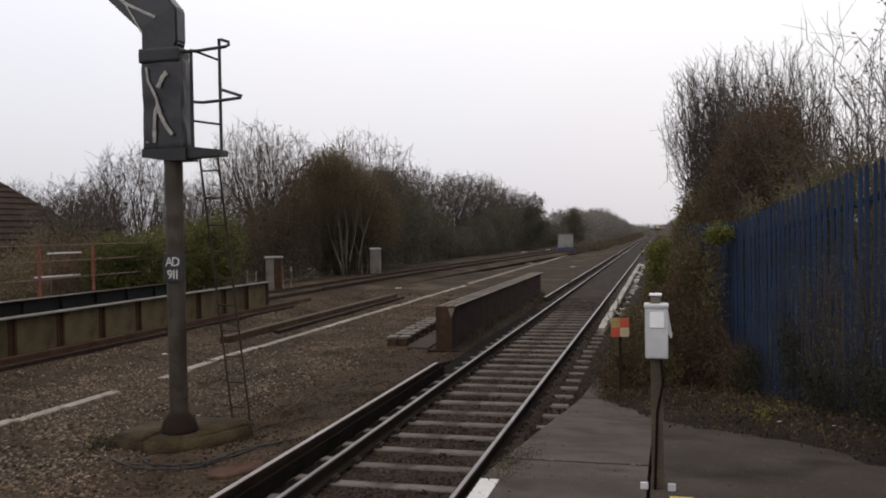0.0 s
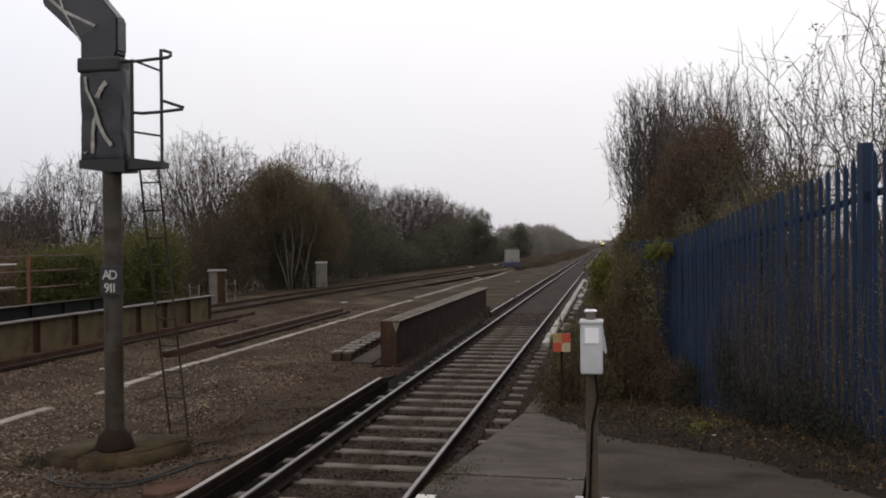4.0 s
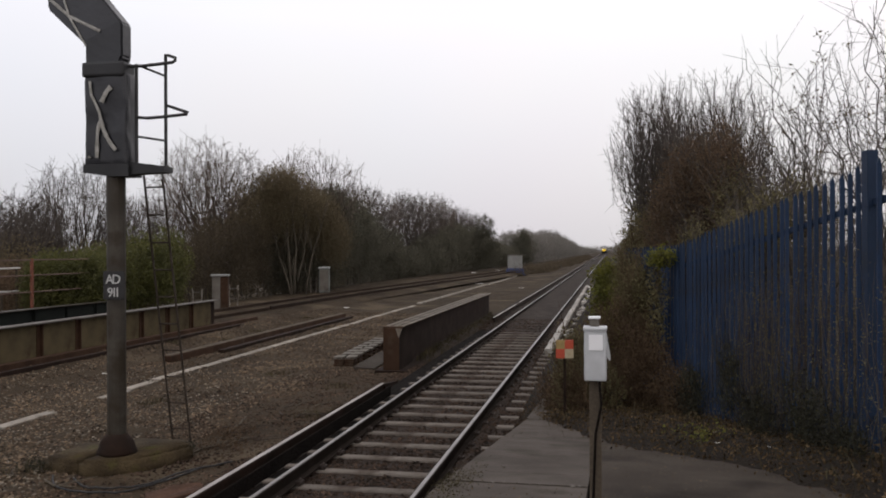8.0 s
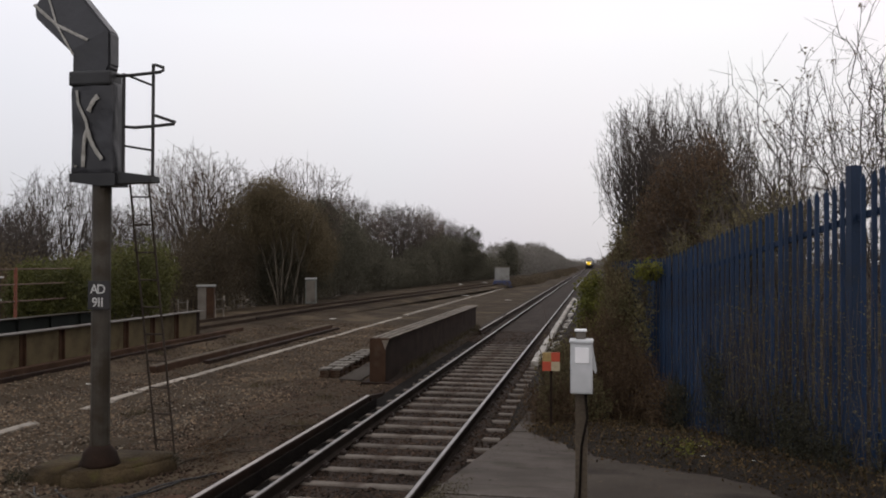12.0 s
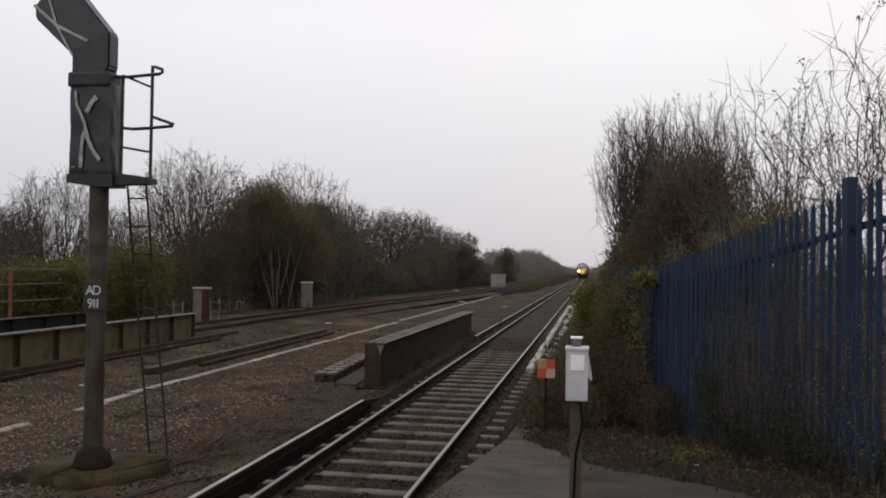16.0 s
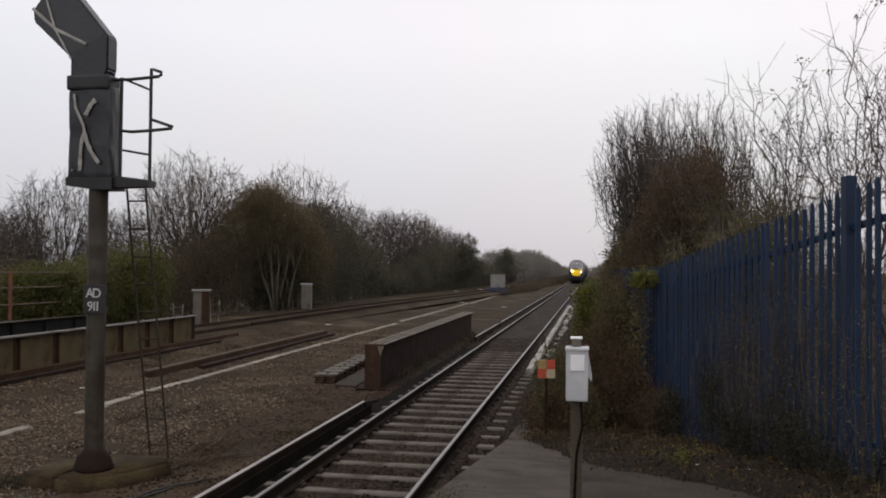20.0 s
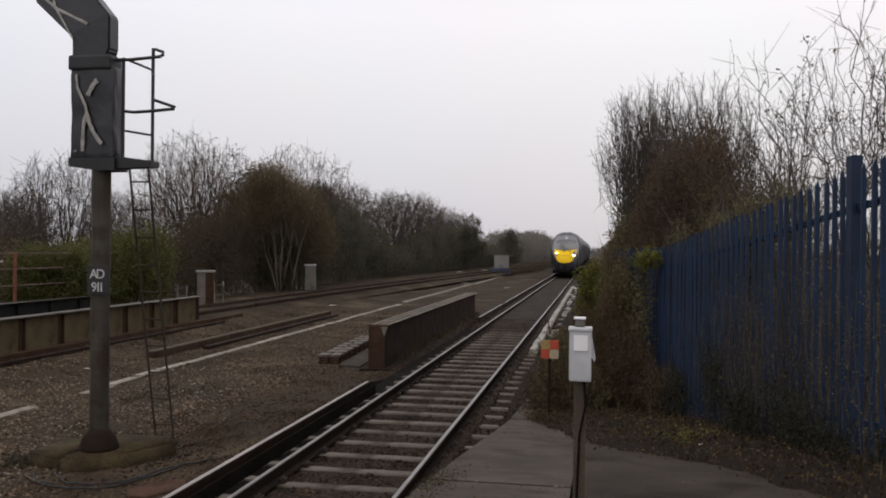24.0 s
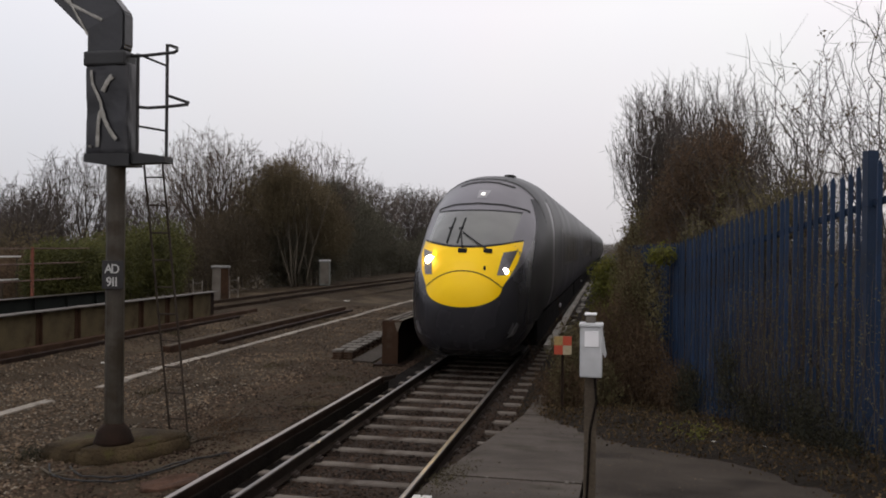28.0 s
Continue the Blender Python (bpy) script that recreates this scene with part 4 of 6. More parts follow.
    for outline, z in (([(-6.62, 9.02), (-6.12, 8.86), (-5.98, 9.35), (-6.1, 10.1), (-6.62, 9.8)], -0.11),
                       ([(-6.10, 8.86), (-5.80, 8.86), (-5.36, 9.30), (-5.16, 9.92), (-5.3, 10.2), (-6.08, 10.1), (-5.96, 9.35)], -0.085)):
        bm = prism([Vector((x, y, -0.42)) for x, y in outline], (0, 0, 0.42 + z))
        bmesh.ops.bevel(bm, geom=list(bm.edges), offset=0.05, segments=3, affect="EDGES")
        for v in bm.verts:
            v.co += 0.035 * Vector(noise.noise_vector(v.co * 4.0))
        smooth(part("block", bm, "mossy", plinth))
    cables = thing("loose_cables", "black cables looped on the ballast below the signal", "cable")
    rng = random.Random(3)
    for pts in ([(-6.0, 8.7), (-5.6, 8.4), (-5.1, 8.55), (-4.9, 9.2), (-4.5, 9.8)], [(-6.3, 8.75), (-5.9, 8.3), (-5.3, 8.25), (-4.95, 8.7), (-4.8, 9.5)]):
        line = []
        for a in range(len(pts) - 1):
            p0, p1, p2, p3 = (Vector((*pts[min(max(a + o, 0), len(pts) - 1)], 0)) for o in (-1, 0, 1, 2))
            for f in range(6):
                u = f / 6
                q = 0.5 * (2 * p1 + (p2 - p0) * u + (2 * p0 - 5 * p1 + 4 * p2 - p3) * u * u + (3 * p1 - p0 - 3 * p2 + p3) * u ** 3)
                line.append((q.x + 0.03 * noise.noise((a + u, 3, 1)), q.y, ground_height(q.x, q.y) + 0.02 + 0.015 * rng.random()))
        part("cable", tube(line, 0.011, 6), "cable", cables)
    for k, pts in enumerate(([(-5.29, 10.1), (-5.22, 10.7), (-5.40, 11.3), (-5.44, 11.9), (-5.60, 12.5)], [(-5.30, 10.3), (-5.1, 10.75), (-5.16, 11.3)], [(-6.3, 8.6), (-6.0, 8.35), (-5.75, 8.4)])):
        b = thing("dead_branch", "thin dead branch lying on the ballast", "branch")
        part("stick", tube([(x, y, ground_height(x, y) + 0.02 + 0.02 * (i % 2)) for i, (x, y) in enumerate(pts)], [0.013] * (len(pts) - 1) + [0.005], 5), "pale_bark", b)
        part("side_twig", tube([(*pts[1], ground_height(*pts[1]) + 0.03), (pts[1][0] + 0.3, pts[1][1] + 0.35, ground_height(*pts[1]) + 0.06)], [0.01, 0.004], 4), "pale_bark", b)
    red = thing("drain_cover", "reddish rusty plate lying on the ballast", "plate")
    bm = cuboid(-0.30, 0.30, -0.16, 0.16, 0, 0.05, 0.02)
    bmesh.ops.subdivide_edges(bm, edges=list(bm.edges), cuts=3, use_grid_fill=True)
    for v in bm.verts:
        v.co += 0.03 * Vector(noise.noise_vector(v.co * 6.0))
    part("plate", bm, "red_tile", red)
    red.matrix_basis = pose(-4.55, 8.35, -0.27, 4, -3, 38)


# ---- things on the platform end ----
def build_point_box():
    b = thing("junction_box", "small white metal junction box on a thin wooden post", "junction box")
    x, y = -0.079, 4.75
    z = 0.915
    part("post", cuboid(-0.032, 0.030, -0.02, 0.05, 0, 0.69, 0.005), "wood_grey", b, "weathered grey post")
    part("body", cuboid(-0.057, 0.057, -0.06, 0.06, 0.675, 0.94, 0.01), "box_white", b, "white painted box")
    part("lid", cuboid(-0.062, 0.061, -0.067, 0.066, 0.935, 0.952, 0.006), "box_white", b)
    part("label", cuboid(-0.033, 0.038, -0.065, -0.061, 0.835, 0.915, 0.001), "label_white", b, "pale label")
    part("flap", prism([Vector((0.057, -0.02, 0.92)), Vector((0.078, -0.02, 0.79)), Vector((0.072, -0.02, 0.775)), Vector((0.057, -0.02, 0.80))], (0, 0.06, 0)), "box_white", b, "side flap")
    part("cap", cuboid(-0.030, 0.021, -0.0, 0.05, 0.952, 0.992, 0.006), "concrete", b, "small grey cap")
    part("cap_top", cuboid(-0.036, 0.027, -0.008, 0.058, 0.992, 1.002, 0.003), "label_white", b)
    # Added strand; its black stands for the post's shaded half.
    part("conduit", tube([(0.02, -0.035, 0.68), (0.03, -0.04, 0.55), (0.0, -0.04, 0.4), (-0.015, -0.035, 0.0)], 0.007, 6), "shade_black", b, "dark strand standing for the shaded side of the post")
    for k in (-1, 1):
        bm = cuboid(k * 0.068 - 0.02, k * 0.068 + 0.02, -0.05, -0.03, 0, 0.036, 0.003)
        part("foot_bracket", bm, "box_white", b, "pale metal foot bracket")
    b.matrix_basis = pose(x, y, z) @ Matrix.Scale(1.055, 4)
    r = thing("warning_board", "small square board of orange-red and faded yellow quarters on a stake", "sign")
    w, h = 0.112, 0.118
    for k, (i, j) in enumerate(((-1, -1), (1, 1), (-1, 1), (1, -1))):
        x0, z0 = min(0, i * w), min(0, j * h)
        part("panel", cuboid(x0 + 0.001, x0 + w - 0.001, -0.012, 0.012, z0 + 0.001, z0 + h - 0.001, 0.002), "orange" if k < 2 else "sand" if k == 2 else "cream_panel", r)
    part("stake", cuboid(-0.018, 0.018, 0.014, 0.045, -0.95, 0.05, 0.003), "rust_dark", r)
    r.matrix_basis = pose(-0.57, 11.0, 1.065, 0, 0, 4)


# ---- the blue fence ----
def fence_line(u):
    """x, y and pale-top height of the fence, u metres along it from its thick post."""
    x, y = 2.0 - 0.208 * u, 7.23 + 0.978 * u
    return x, y, ramp_height(y) + 2.40 + between(y, [12.3, 16], [0.0, -0.05])


def build_fence():
    f = thing("palisade_fence", "tall blue painted steel palisade fence with pointed pales", "fence")
    # pale: folded strip with a split pointed top, 2.4 m
    prof = [(-0.034, 0.010), (-0.020, 0.0), (-0.010, -0.012), (0.010, -0.012), (0.020, 0.0), (0.034, 0.010)]
    tops = [2.33, 2.40, 2.36, 2.36, 2.40, 2.33]
    verts, faces = [], []
    for off in (0.0, 0.004):
        verts += [(z + off, x, 0.0) for x, z in prof] + [(z + off, x, t) for (x, z), t in zip(prof, tops)]
    n = len(prof)
    for layer in (0, 2 * n):
        faces += [(layer + i, layer + i + 1, layer + n + i + 1, layer + n + i) for i in range(n - 1)]
    ring = lambda l: [l + i for i in range(n)] + [l + 2 * n - 1 - i for i in range(n)]
    a, b = ring(0), ring(2 * n)
    faces += [(a[i], a[(i + 1) % (2 * n)], b[(i + 1) % (2 * n)], b[i]) for i in range(2 * n)]
    first = None
    rng = random.Random(8)
    u = -19.76
    while u < 8.4:
        if abs(u) < 0.09:
            u += 0.152
            continue
        x, y, top = fence_line(u)
        m = pose(x, y, top - 2.40 + rng.uniform(-0.012, 0.012), rng.uniform(-0.6, 0.6), 0, 12 + rng.uniform(-3, 3))
        if first is None:
            first = part("pale", (verts, faces), "fence", f)
            first.matrix_basis = m
        else:
            share("pale", first, m, f)
        u += 0.152
    u, post = -2.65 * 7, None
    stout = None
    while u < 8.4:
        x, y, top = fence_line(u)
        if abs(u) < 0.1:
            stout = part("post", cuboid(-0.043, 0.043, -0.05, 0.05, 0, 2.64, 0.006), "fence", f, "thick blue fence post")
            stout.matrix_basis = pose(x + 0.02, y + 0.02, top - 2.55, 0, 0, 12)
        elif post is None:
            post = part("post", cuboid(-0.03, 0.03, -0.026, 0.026, 0, 2.46, 0.004), "fence", f, "slim blue fence post")
            post.matrix_basis = pose(x + 0.05, y, top - 2.55, 0, 0, 12)
        else:
            share("post", post, pose(x + 0.05, y, top - 2.55, 0, 0, 12), f)
        x2, y2, top2 = fence_line(u + 2.65)
        if u < 5:
            for drop in (0.30, 2.0):
                part("rail", prism([Vector((x + 0.022, y, top - drop)), Vector((x + 0.062, y, top - drop)), Vector((x + 0.062, y, top - drop - 0.05)), Vector((x + 0.022, y, top - drop - 0.05))], (x2 - x, y2 - y, top2 - top)), "fence", f)
        u += 2.65


build_signal()
build_point_box()
build_fence()


# ---- the train ----
S_TOP = ([0, 0.02, 0.06, 0.15, 0.3, 0.55, 1.0, 1.5, 2.4, 3.4, 4.6, 6.0], [1.30, 1.47, 1.62, 1.82, 2.05, 2.33, 2.65, 2.96, 3.43, 3.82, 3.95, 3.97])
S_LOW = ([0, 0.02, 0.06, 0.15, 0.35, 0.8, 1.4, 2.2, 3.2, 4.2], [1.22, 1.03, 0.80, 0.56, 0.36, 0.25, 0.30, 0.46, 0.64, 0.72])
S_WIDE = ([0, 0.02, 0.06, 0.15, 0.3, 0.55, 1.0, 2.0, 3.0, 4.6, 6.0], [0.05, 0.26, 0.45, 0.62, 0.77, 0.94, 1.11, 1.21, 1.31, 1.39, 1.405])
S_POWER = ([0, 1.0, 3.0, 6.0], [2.1, 2.3, 2.35, 2.55])      # roundness above the waist
S_SKIRT = ([0, 0.3, 0.8, 2.0, 6.0], [2.1, 2.9, 3.9, 4.6, 4.6])   # squarer below it


def nose_shape(s):
    top, low = between(s, *S_TOP), between(s, *S_LOW)
    return between(s, *S_WIDE), (top + low) / 2, (top - low) / 2, between(s, *S_POWER), between(s, *S_SKIRT)


def half_width(s, z):
    """Half the width of the body at height z, s behind the tip."""
    w, zc, hz, p, q = nose_shape(s)
    p = p if z > zc else q
    return w * max(0.0, 1 - min(1.0, abs((z - zc) / hz)) ** p) ** (1 / p)


def nose_depth(x, z):
    """How far behind the tip the skin of the nose lies at (x, z), seen from the front."""
    lo, hi = 0.0, 6.0
    for _ in range(26):
        s = (lo + hi) / 2
        if abs(x) > half_width(s, z) or abs(z - nose_shape(s)[1]) > nose_shape(s)[2]:
            lo = s
        else:
            hi = s
    return hi


def nose_patch(name, outline_rows, proud, material, parent, label="", thick=0.012):
    """A panel that lies on the nose: rows of (x, z) points, each pushed forward by proud."""
    front = [[(x, nose_depth(x, z) - proud, z) for x, z in row] for row in outline_rows]
    ob = part(name, strips(front), material, parent, label)
    return smooth(ob)


def rows_between(lower, upper, n):
    """Rows of points from one edge line to another, both lists of (x, z) of one length."""
    return [[(a[0] + (b[0] - a[0]) * k / n, a[1] + (b[1] - a[1]) * k / n) for a, b in zip(lower, upper)] for k in range(n + 1)]


def fine_line(points, n):
    """Evenly more points on a line, by straight steps."""
    d = [0.0]
    for a, b in zip(points, points[1:]):
        d.append(d[-1] + math.hypot(b[0] - a[0], b[1] - a[1]))
    return [(float(np.interp(k * d[-1] / n, d, [p[0] for p in points])), float(np.interp(k * d[-1] / n, d, [p[1] for p in points]))) for k in range(n + 1)]


def nose_seam(name, points, width, parent, proud=0.016, material="seam", n=48, label=""):
    line = fine_line(points, n)
    rows = [[], []]
    for i, (x, z) in enumerate(line):
        a, b = line[max(i - 1, 0)], line[min(i + 1, n)]
        d = Vector((b[0] - a[0], b[1] - a[1])).normalized()
        rows[0].append((x - d.y * width / 2, z + d.x * width / 2))
        rows[1].append((x + d.y * width / 2, z - d.x * width / 2))
    return nose_patch(name, rows, proud, material, parent, label)


def body_ring(s, n=72):
    w, zc, hz, upper, lower = nose_shape(s)
    ring = []
    for k in range(n):
        a = k * math.tau / n
        c, d = math.cos(a), math.sin(a)
        p = upper if d >= 0 else lower
        ring.append((w * math.copysign(abs(c) ** (2 / p), c), s, zc + hz * math.copysign(abs(d) ** (2 / p), d)))
    return ring


def build_train():
    train = thing("train", "dark navy high-speed train with a bright yellow nose and lit headlamps", "train")
    steps = [0.0, 0.004, 0.01, 0.02, 0.04, 0.08, 0.13, 0.2, 0.3, 0.42, 0.55, 0.7, 0.85, 1.0, 1.25, 1.5, 1.8, 2.1, 2.4, 2.8, 3.2, 3.7, 4.2, 4.8, 5.4, 6.0, 12.0, 20.3]
    rings = [body_ring(s) for s in steps]
    n = 72
    # metallic nose ahead of the cab door, its colour split for sky sheen and shade; navy the rest
    split_at = steps.index(3.2)
    def skin(part_rings):
        v = [p for r in part_rings for p in r]
        f = [(i * n + k, i * n + (k + 1) % n, (i + 1) * n + (k + 1) % n, (i + 1) * n + k) for i in range(len(part_rings) - 1) for k in range(n)]
        return v, f
    smooth(part("body", skin(rings[split_at:]), "train_blue", train, "dark navy body shell"))
    v, f = skin(rings[:split_at + 1])
    low_skin = lambda q: not (5 <= min(q) % n and max(q) % n <= 31)
    under = [q for q in f if low_skin(q)]
    over = [q for q in f if not low_skin(q)]
    for name, faces, material, label in (("nose_hood", over + [tuple(range(n))], "train_grey", "metallic nose coloured grey for the sky it reflects"), ("valance", under, "train_valance", "glossy underside of the nose, darkened for its shade")):
        number = {i: k for k, i in enumerate(sorted({i for q in faces for i in q}))}
        smooth(part(name, ([v[i] for i in number], [tuple(number[i] for i in q) for q in faces]), material, train, label))
    ring_a, ring_b = body_ring(3.2), body_ring(3.26)
    band = [[(x * 1.004, y, 0.02 + (z - 0.02) * 1.003) for x, y, z in r[:37]] for r in (ring_a, ring_b)]
    part("cab_seam", strips(band), "seam", train, "dark seam behind the cab")
    # flank coloured darker for its dim reflections, from under the nose to the cab door, then a paler door pillar
    def flank(name, first, last, z0, z1, off, side, material, label):
        rows = []
        for i in range(25):
            z = z0 + (z1 - z0) * i / 24
            a, b = first(z), last(z)
            rows.append([(side * (half_width(a + (b - a) * k / 10, z) + off), a + (b - a) * k / 10, z) for k in range(11)])
        smooth(part(name, strips(rows), material, train, label))
    for side in (-1, 1):
        flank("cab_flank", lambda z: between(z, [0.6, 1.0, 1.4, 1.8, 2.4, 2.8, 3.3], [0.75, 0.85, 1.0, 1.3, 2.0, 2.5, 3.0]), lambda z: 3.9 + 0.06 * (z - 2.0), 0.84, 3.32, 0.007, side, "train_dark", "flank beside the cab, darkened for its dim reflections")
        flank("door_pillar", lambda z: 3.93 + 0.06 * (z - 2.0), lambda z: 4.3 + 0.02 * (z - 2.0), 0.84, 3.30, 0.009, side, "train_grey", "paler grey pillar by the cab door")
        flank("cab_seam", lambda z: 4.32 + 0.02 * (z - 2.0), lambda z: 4.40 + 0.02 * (z - 2.0), 0.84, 3.38, 0.010, side, "seam", "black seam by the cab door")
    # yellow panels
    arch = [(0.07 * k, 1.57 + 0.30 * (1 - abs(k / 10) ** 2.2)) for k in range(-10, 11)]
    brow = [(-0.95, 2.42), (-0.6, 2.35), (-0.3, 2.31), (0, 2.30), (0.3, 2.31), (0.6, 2.35), (0.97, 2.43)]
    chin = [(-0.70 * math.cos(math.pi * k / 24), 1.57 - 0.35 * math.sin(math.pi * k / 24) ** 0.9) for k in range(25)]
    def cheeks(a, b, rows):
        """Rows between two edges whose ends bow outwards."""
        out = rows_between(fine_line(a, 40), fine_line(b, 40), rows)
        for k, row in enumerate(out):
            f = 1 + 0.095 * math.sin(math.pi * k / rows)
            out[k] = [(x * f, z) for x, z in row]
        return out
    nose_patch("nose_panel", cheeks(arch, brow, 14), 0.010, "train_yellow", train, "bright yellow nose panel")
    nose_patch("coupler_cover", rows_between(fine_line(chin, 40), fine_line(arch, 40), 12), 0.010, "train_yellow", train, "rounded yellow coupler cover")
    nose_seam("seam", arch, 0.018, train)
    nose_seam("seam", brow, 0.03, train)
    # windscreen
    low = [(-0.84, 2.42), (-0.4, 2.345), (0, 2.326), (0.4, 2.345), (0.78, 2.40)]
    high = [(-0.83, 3.00), (-0.4, 3.02), (0, 3.025), (0.4, 3.02), (0.87, 2.99)]
    screen = nose_patch("windscreen", rows_between(fine_line(low, 30), fine_line(high, 30), 12), 0.012, "screen_glass", train, "windscreen coloured grey for the sky it reflects")
    nose_seam("seam", high, 0.03, train)
    nose_seam("seam", [(-0.86, 3.02), (-0.82, 3.07), (-0.5, 3.15), (0, 3.18), (0.5, 3.15), (0.84, 3.08), (0.95, 3.05), (0.99, 3.01)], 0.03, train)
    nose_seam("seam", [(-0.55, 3.58), (-0.42, 3.64), (-0.2, 3.68), (0, 3.69), (0.25, 3.67), (0.48, 3.60), (0.62, 3.56)], 0.035, train)
    # marker lamp above the windscreen
    nose_patch("marker_window", rows_between([(-0.06, 3.30), (0.13, 3.30)], [(-0.07, 3.47), (0.17, 3.47)], 2), 0.014, "silver", train, "pale lamp window")
    nose_patch("marker_lamp", rows_between([(0.0, 3.36), (0.075, 3.36)], [(0.0, 3.42), (0.075, 3.42)], 2), 0.020, "lamp_white", train, "dimly lit white marker lamp")
    # headlamps
    for k in (-1, 1):
        low_h = [(k * 0.60, 1.79), (k * 0.755, 1.79)]
        high_h = [(k * 0.67, 2.20), (k * 0.91, 2.25)]
        lamp = nose_patch("headlamp", rows_between(fine_line(low_h, 8), fine_line(high_h, 8), 8), 0.018, "lens", train, "dark glass headlamp cluster")
        zc, xc, rad = (2.05, k * 0.69, 0.085) if k < 0 else (1.86, k * 0.735, 0.058)
        bm = bmesh.new()
        s = nose_depth(xc, zc) - 0.022
        bmesh.ops.create_uvsphere(bm, u_segments=14, v_segments=8, radius=rad)
        for v in bm.verts:
            v.co = Vector((xc + v.co.x, s + v.co.y * 0.16, zc + v.co.z))
        smooth(part("bulb", bm, "lamp_on" if k < 0 else "lamp_low", lamp, "lit warm white lamp" if k < 0 else "lit white lamp"))
    # wipers
    def on_screen(points, off):
        return [(x, nose_depth(x, z) - off, z) for x, z in fine_line(points, 6)]
    for x0, x1, z1, xb in ((-0.06, -0.17, 2.60, -0.38), (0.40, -0.12, 2.58, -0.17)):
        part("wiper", tube(on_screen([(x0, 2.25), (x1, z1)], 0.05), 0.013, 5), "seam", train, "black windscreen wiper")
        part("wiper_blade", tube(on_screen([(xb - 0.02, 2.38), (xb + 0.015, 2.86)], 0.035), 0.017, 5), "seam", train)
        part("blade_clip", tube(on_screen([(xb - 0.06, 2.655), (xb + 0.03, 2.675)], 0.045), 0.012, 5), "seam", train)
        part("wiper_pivot", cuboid(x0 - 0.08, x0 + 0.08, nose_depth(x0, 2.24) - 0.06, nose_depth(x0, 2.24) + 0.02, 2.19, 2.275, 0.015), "seam", train)
    part("socket", cuboid(0.36, 0.40, nose_depth(0.38, 1.92) - 0.03, nose_depth(0.38, 1.92), 1.88, 1.96, 0.005), "seam", train)
    # lower lip and under-skirt; the grey and silver bands are painted highlights
    for k in (-1, 1):
        nose_seam("bumper", [(k * 0.55, 0.52), (k * 0.72, 0.60), (k * 0.86, 0.74), (k * 0.93, 0.90)], 0.11, train, 0.016, "train_grey", 20, "grey band painted as the soft highlight on the bumper")
        nose_seam("lip", [(k * 0.42, 0.46), (k * 0.66, 0.54), (k * 0.86, 0.72), (k * 0.95, 0.92)], 0.025, train, 0.024, "silver", 20, "silver line painted as the glint on the skirt's lip")
    part("plough", prism([Vector((-0.72, 1.5, 0.30)), Vector((-0.45, 1.2, 0.30)), Vector((0.45, 1.2, 0.30)), Vector((0.72, 1.5, 0.30)), Vector((0.9, 3.0, 0.30)), Vector((-0.9, 3.0, 0.30))], (0, 0, -0.12)), "seam", train)
    # coaches
    def side_patch(name, y0, y1, z0, z1, off, side, material, parent, label=""):
        """A panel that follows the curved side of a coach."""
        rows = []
        for i in range(9):
            z = z0 + (z1 - z0) * i / 8
            x = side * (half_width(6.0, z) + off)
            rows.append([(x, y0, z), (x, y1, z)])
        return smooth(part(name, strips(rows), material, parent, label))
    for car in range(6):
        y0 = 20.0 * car
        front = 5.2 if car == 0 else y0 + 0.35
        if car:
            rows = []
            base = body_ring(6.0, 40)
            rows = [[(x, y, z) for x, _, z in base + base[:1]] for y in (y0 + 0.3, y0 + 20.0)]
            shell = smooth(part("coach_body", strips(rows), "train_blue", train, "dark navy coach body"))
            part("gangway", cuboid(-0.9, 0.9, y0 - 0.1, y0 + 0.4, 0.8, 3.3, 0.05), "train_black", train)
        end = y0 + 19.6
        for side in (-1, 1):
            xs = side * 1.402
            # window band, panes, doors
            y = front + (2.6 if car == 0 else 3.4)
            while y < end - 3.4:
                side_patch("pane", y, y + 1.5, 1.85, 2.65, 0.010, side, "train_glass", train)
                y += 1.75
            for yd in ((front + 0.9, end - 2.6) if car else (front + 0.9, end - 2.6)):
                d = side_patch("door", yd, yd + 1.35, 0.88, 3.10, 0.008, side, "train_blue", train, "sliding coach door")
                side_patch("door_window", yd + 0.35, yd + 1.0, 1.75, 2.75, 0.014, side, "train_glass", d)
                for e in (yd - 0.03, yd + 1.36):
                    side_patch("door_seam", e, e + 0.025, 0.88, 3.12, 0.014, side, "seam", d)
            part("step_light", cuboid(min(xs, xs + side * 0.03), max(xs, xs + side * 0.03), front + 0.5, front + 1.0, 0.86, 0.92, 0.004), "silver", train)
            part("roof_rail", cuboid(side * 0.90 - 0.04, side * 0.90 + 0.04, front + 1, end, 3.55, 3.72, 0.02), "train_black", train)
        part("underframe", cuboid(-1.15, 1.15, y0 + (2.6 if car == 0 else 0.5), y0 + 19.8, 0.28, 0.82, 0.03), "train_black", train)
        for yb in (y0 + 4.2, y0 + 15.6):
            bogie = part("bogie", cuboid(-0.95, 0.95, yb - 1.5, yb + 1.5, 0.25, 0.55, 0.05), "train_black", train)
            for yw in (yb - 1.2, yb + 1.2):
                for side in (-1, 1):
                    part("wheel", tube([(side * 0.70, yw, 0.42), (side * 0.80, yw, 0.42)], 0.42, 16), "rail", bogie)
    part("aerial", cuboid(0.22, 0.46, 4.2, 4.75, 3.74, 3.94, 0.05), "seam", train)
    return train


TRAIN = build_train()


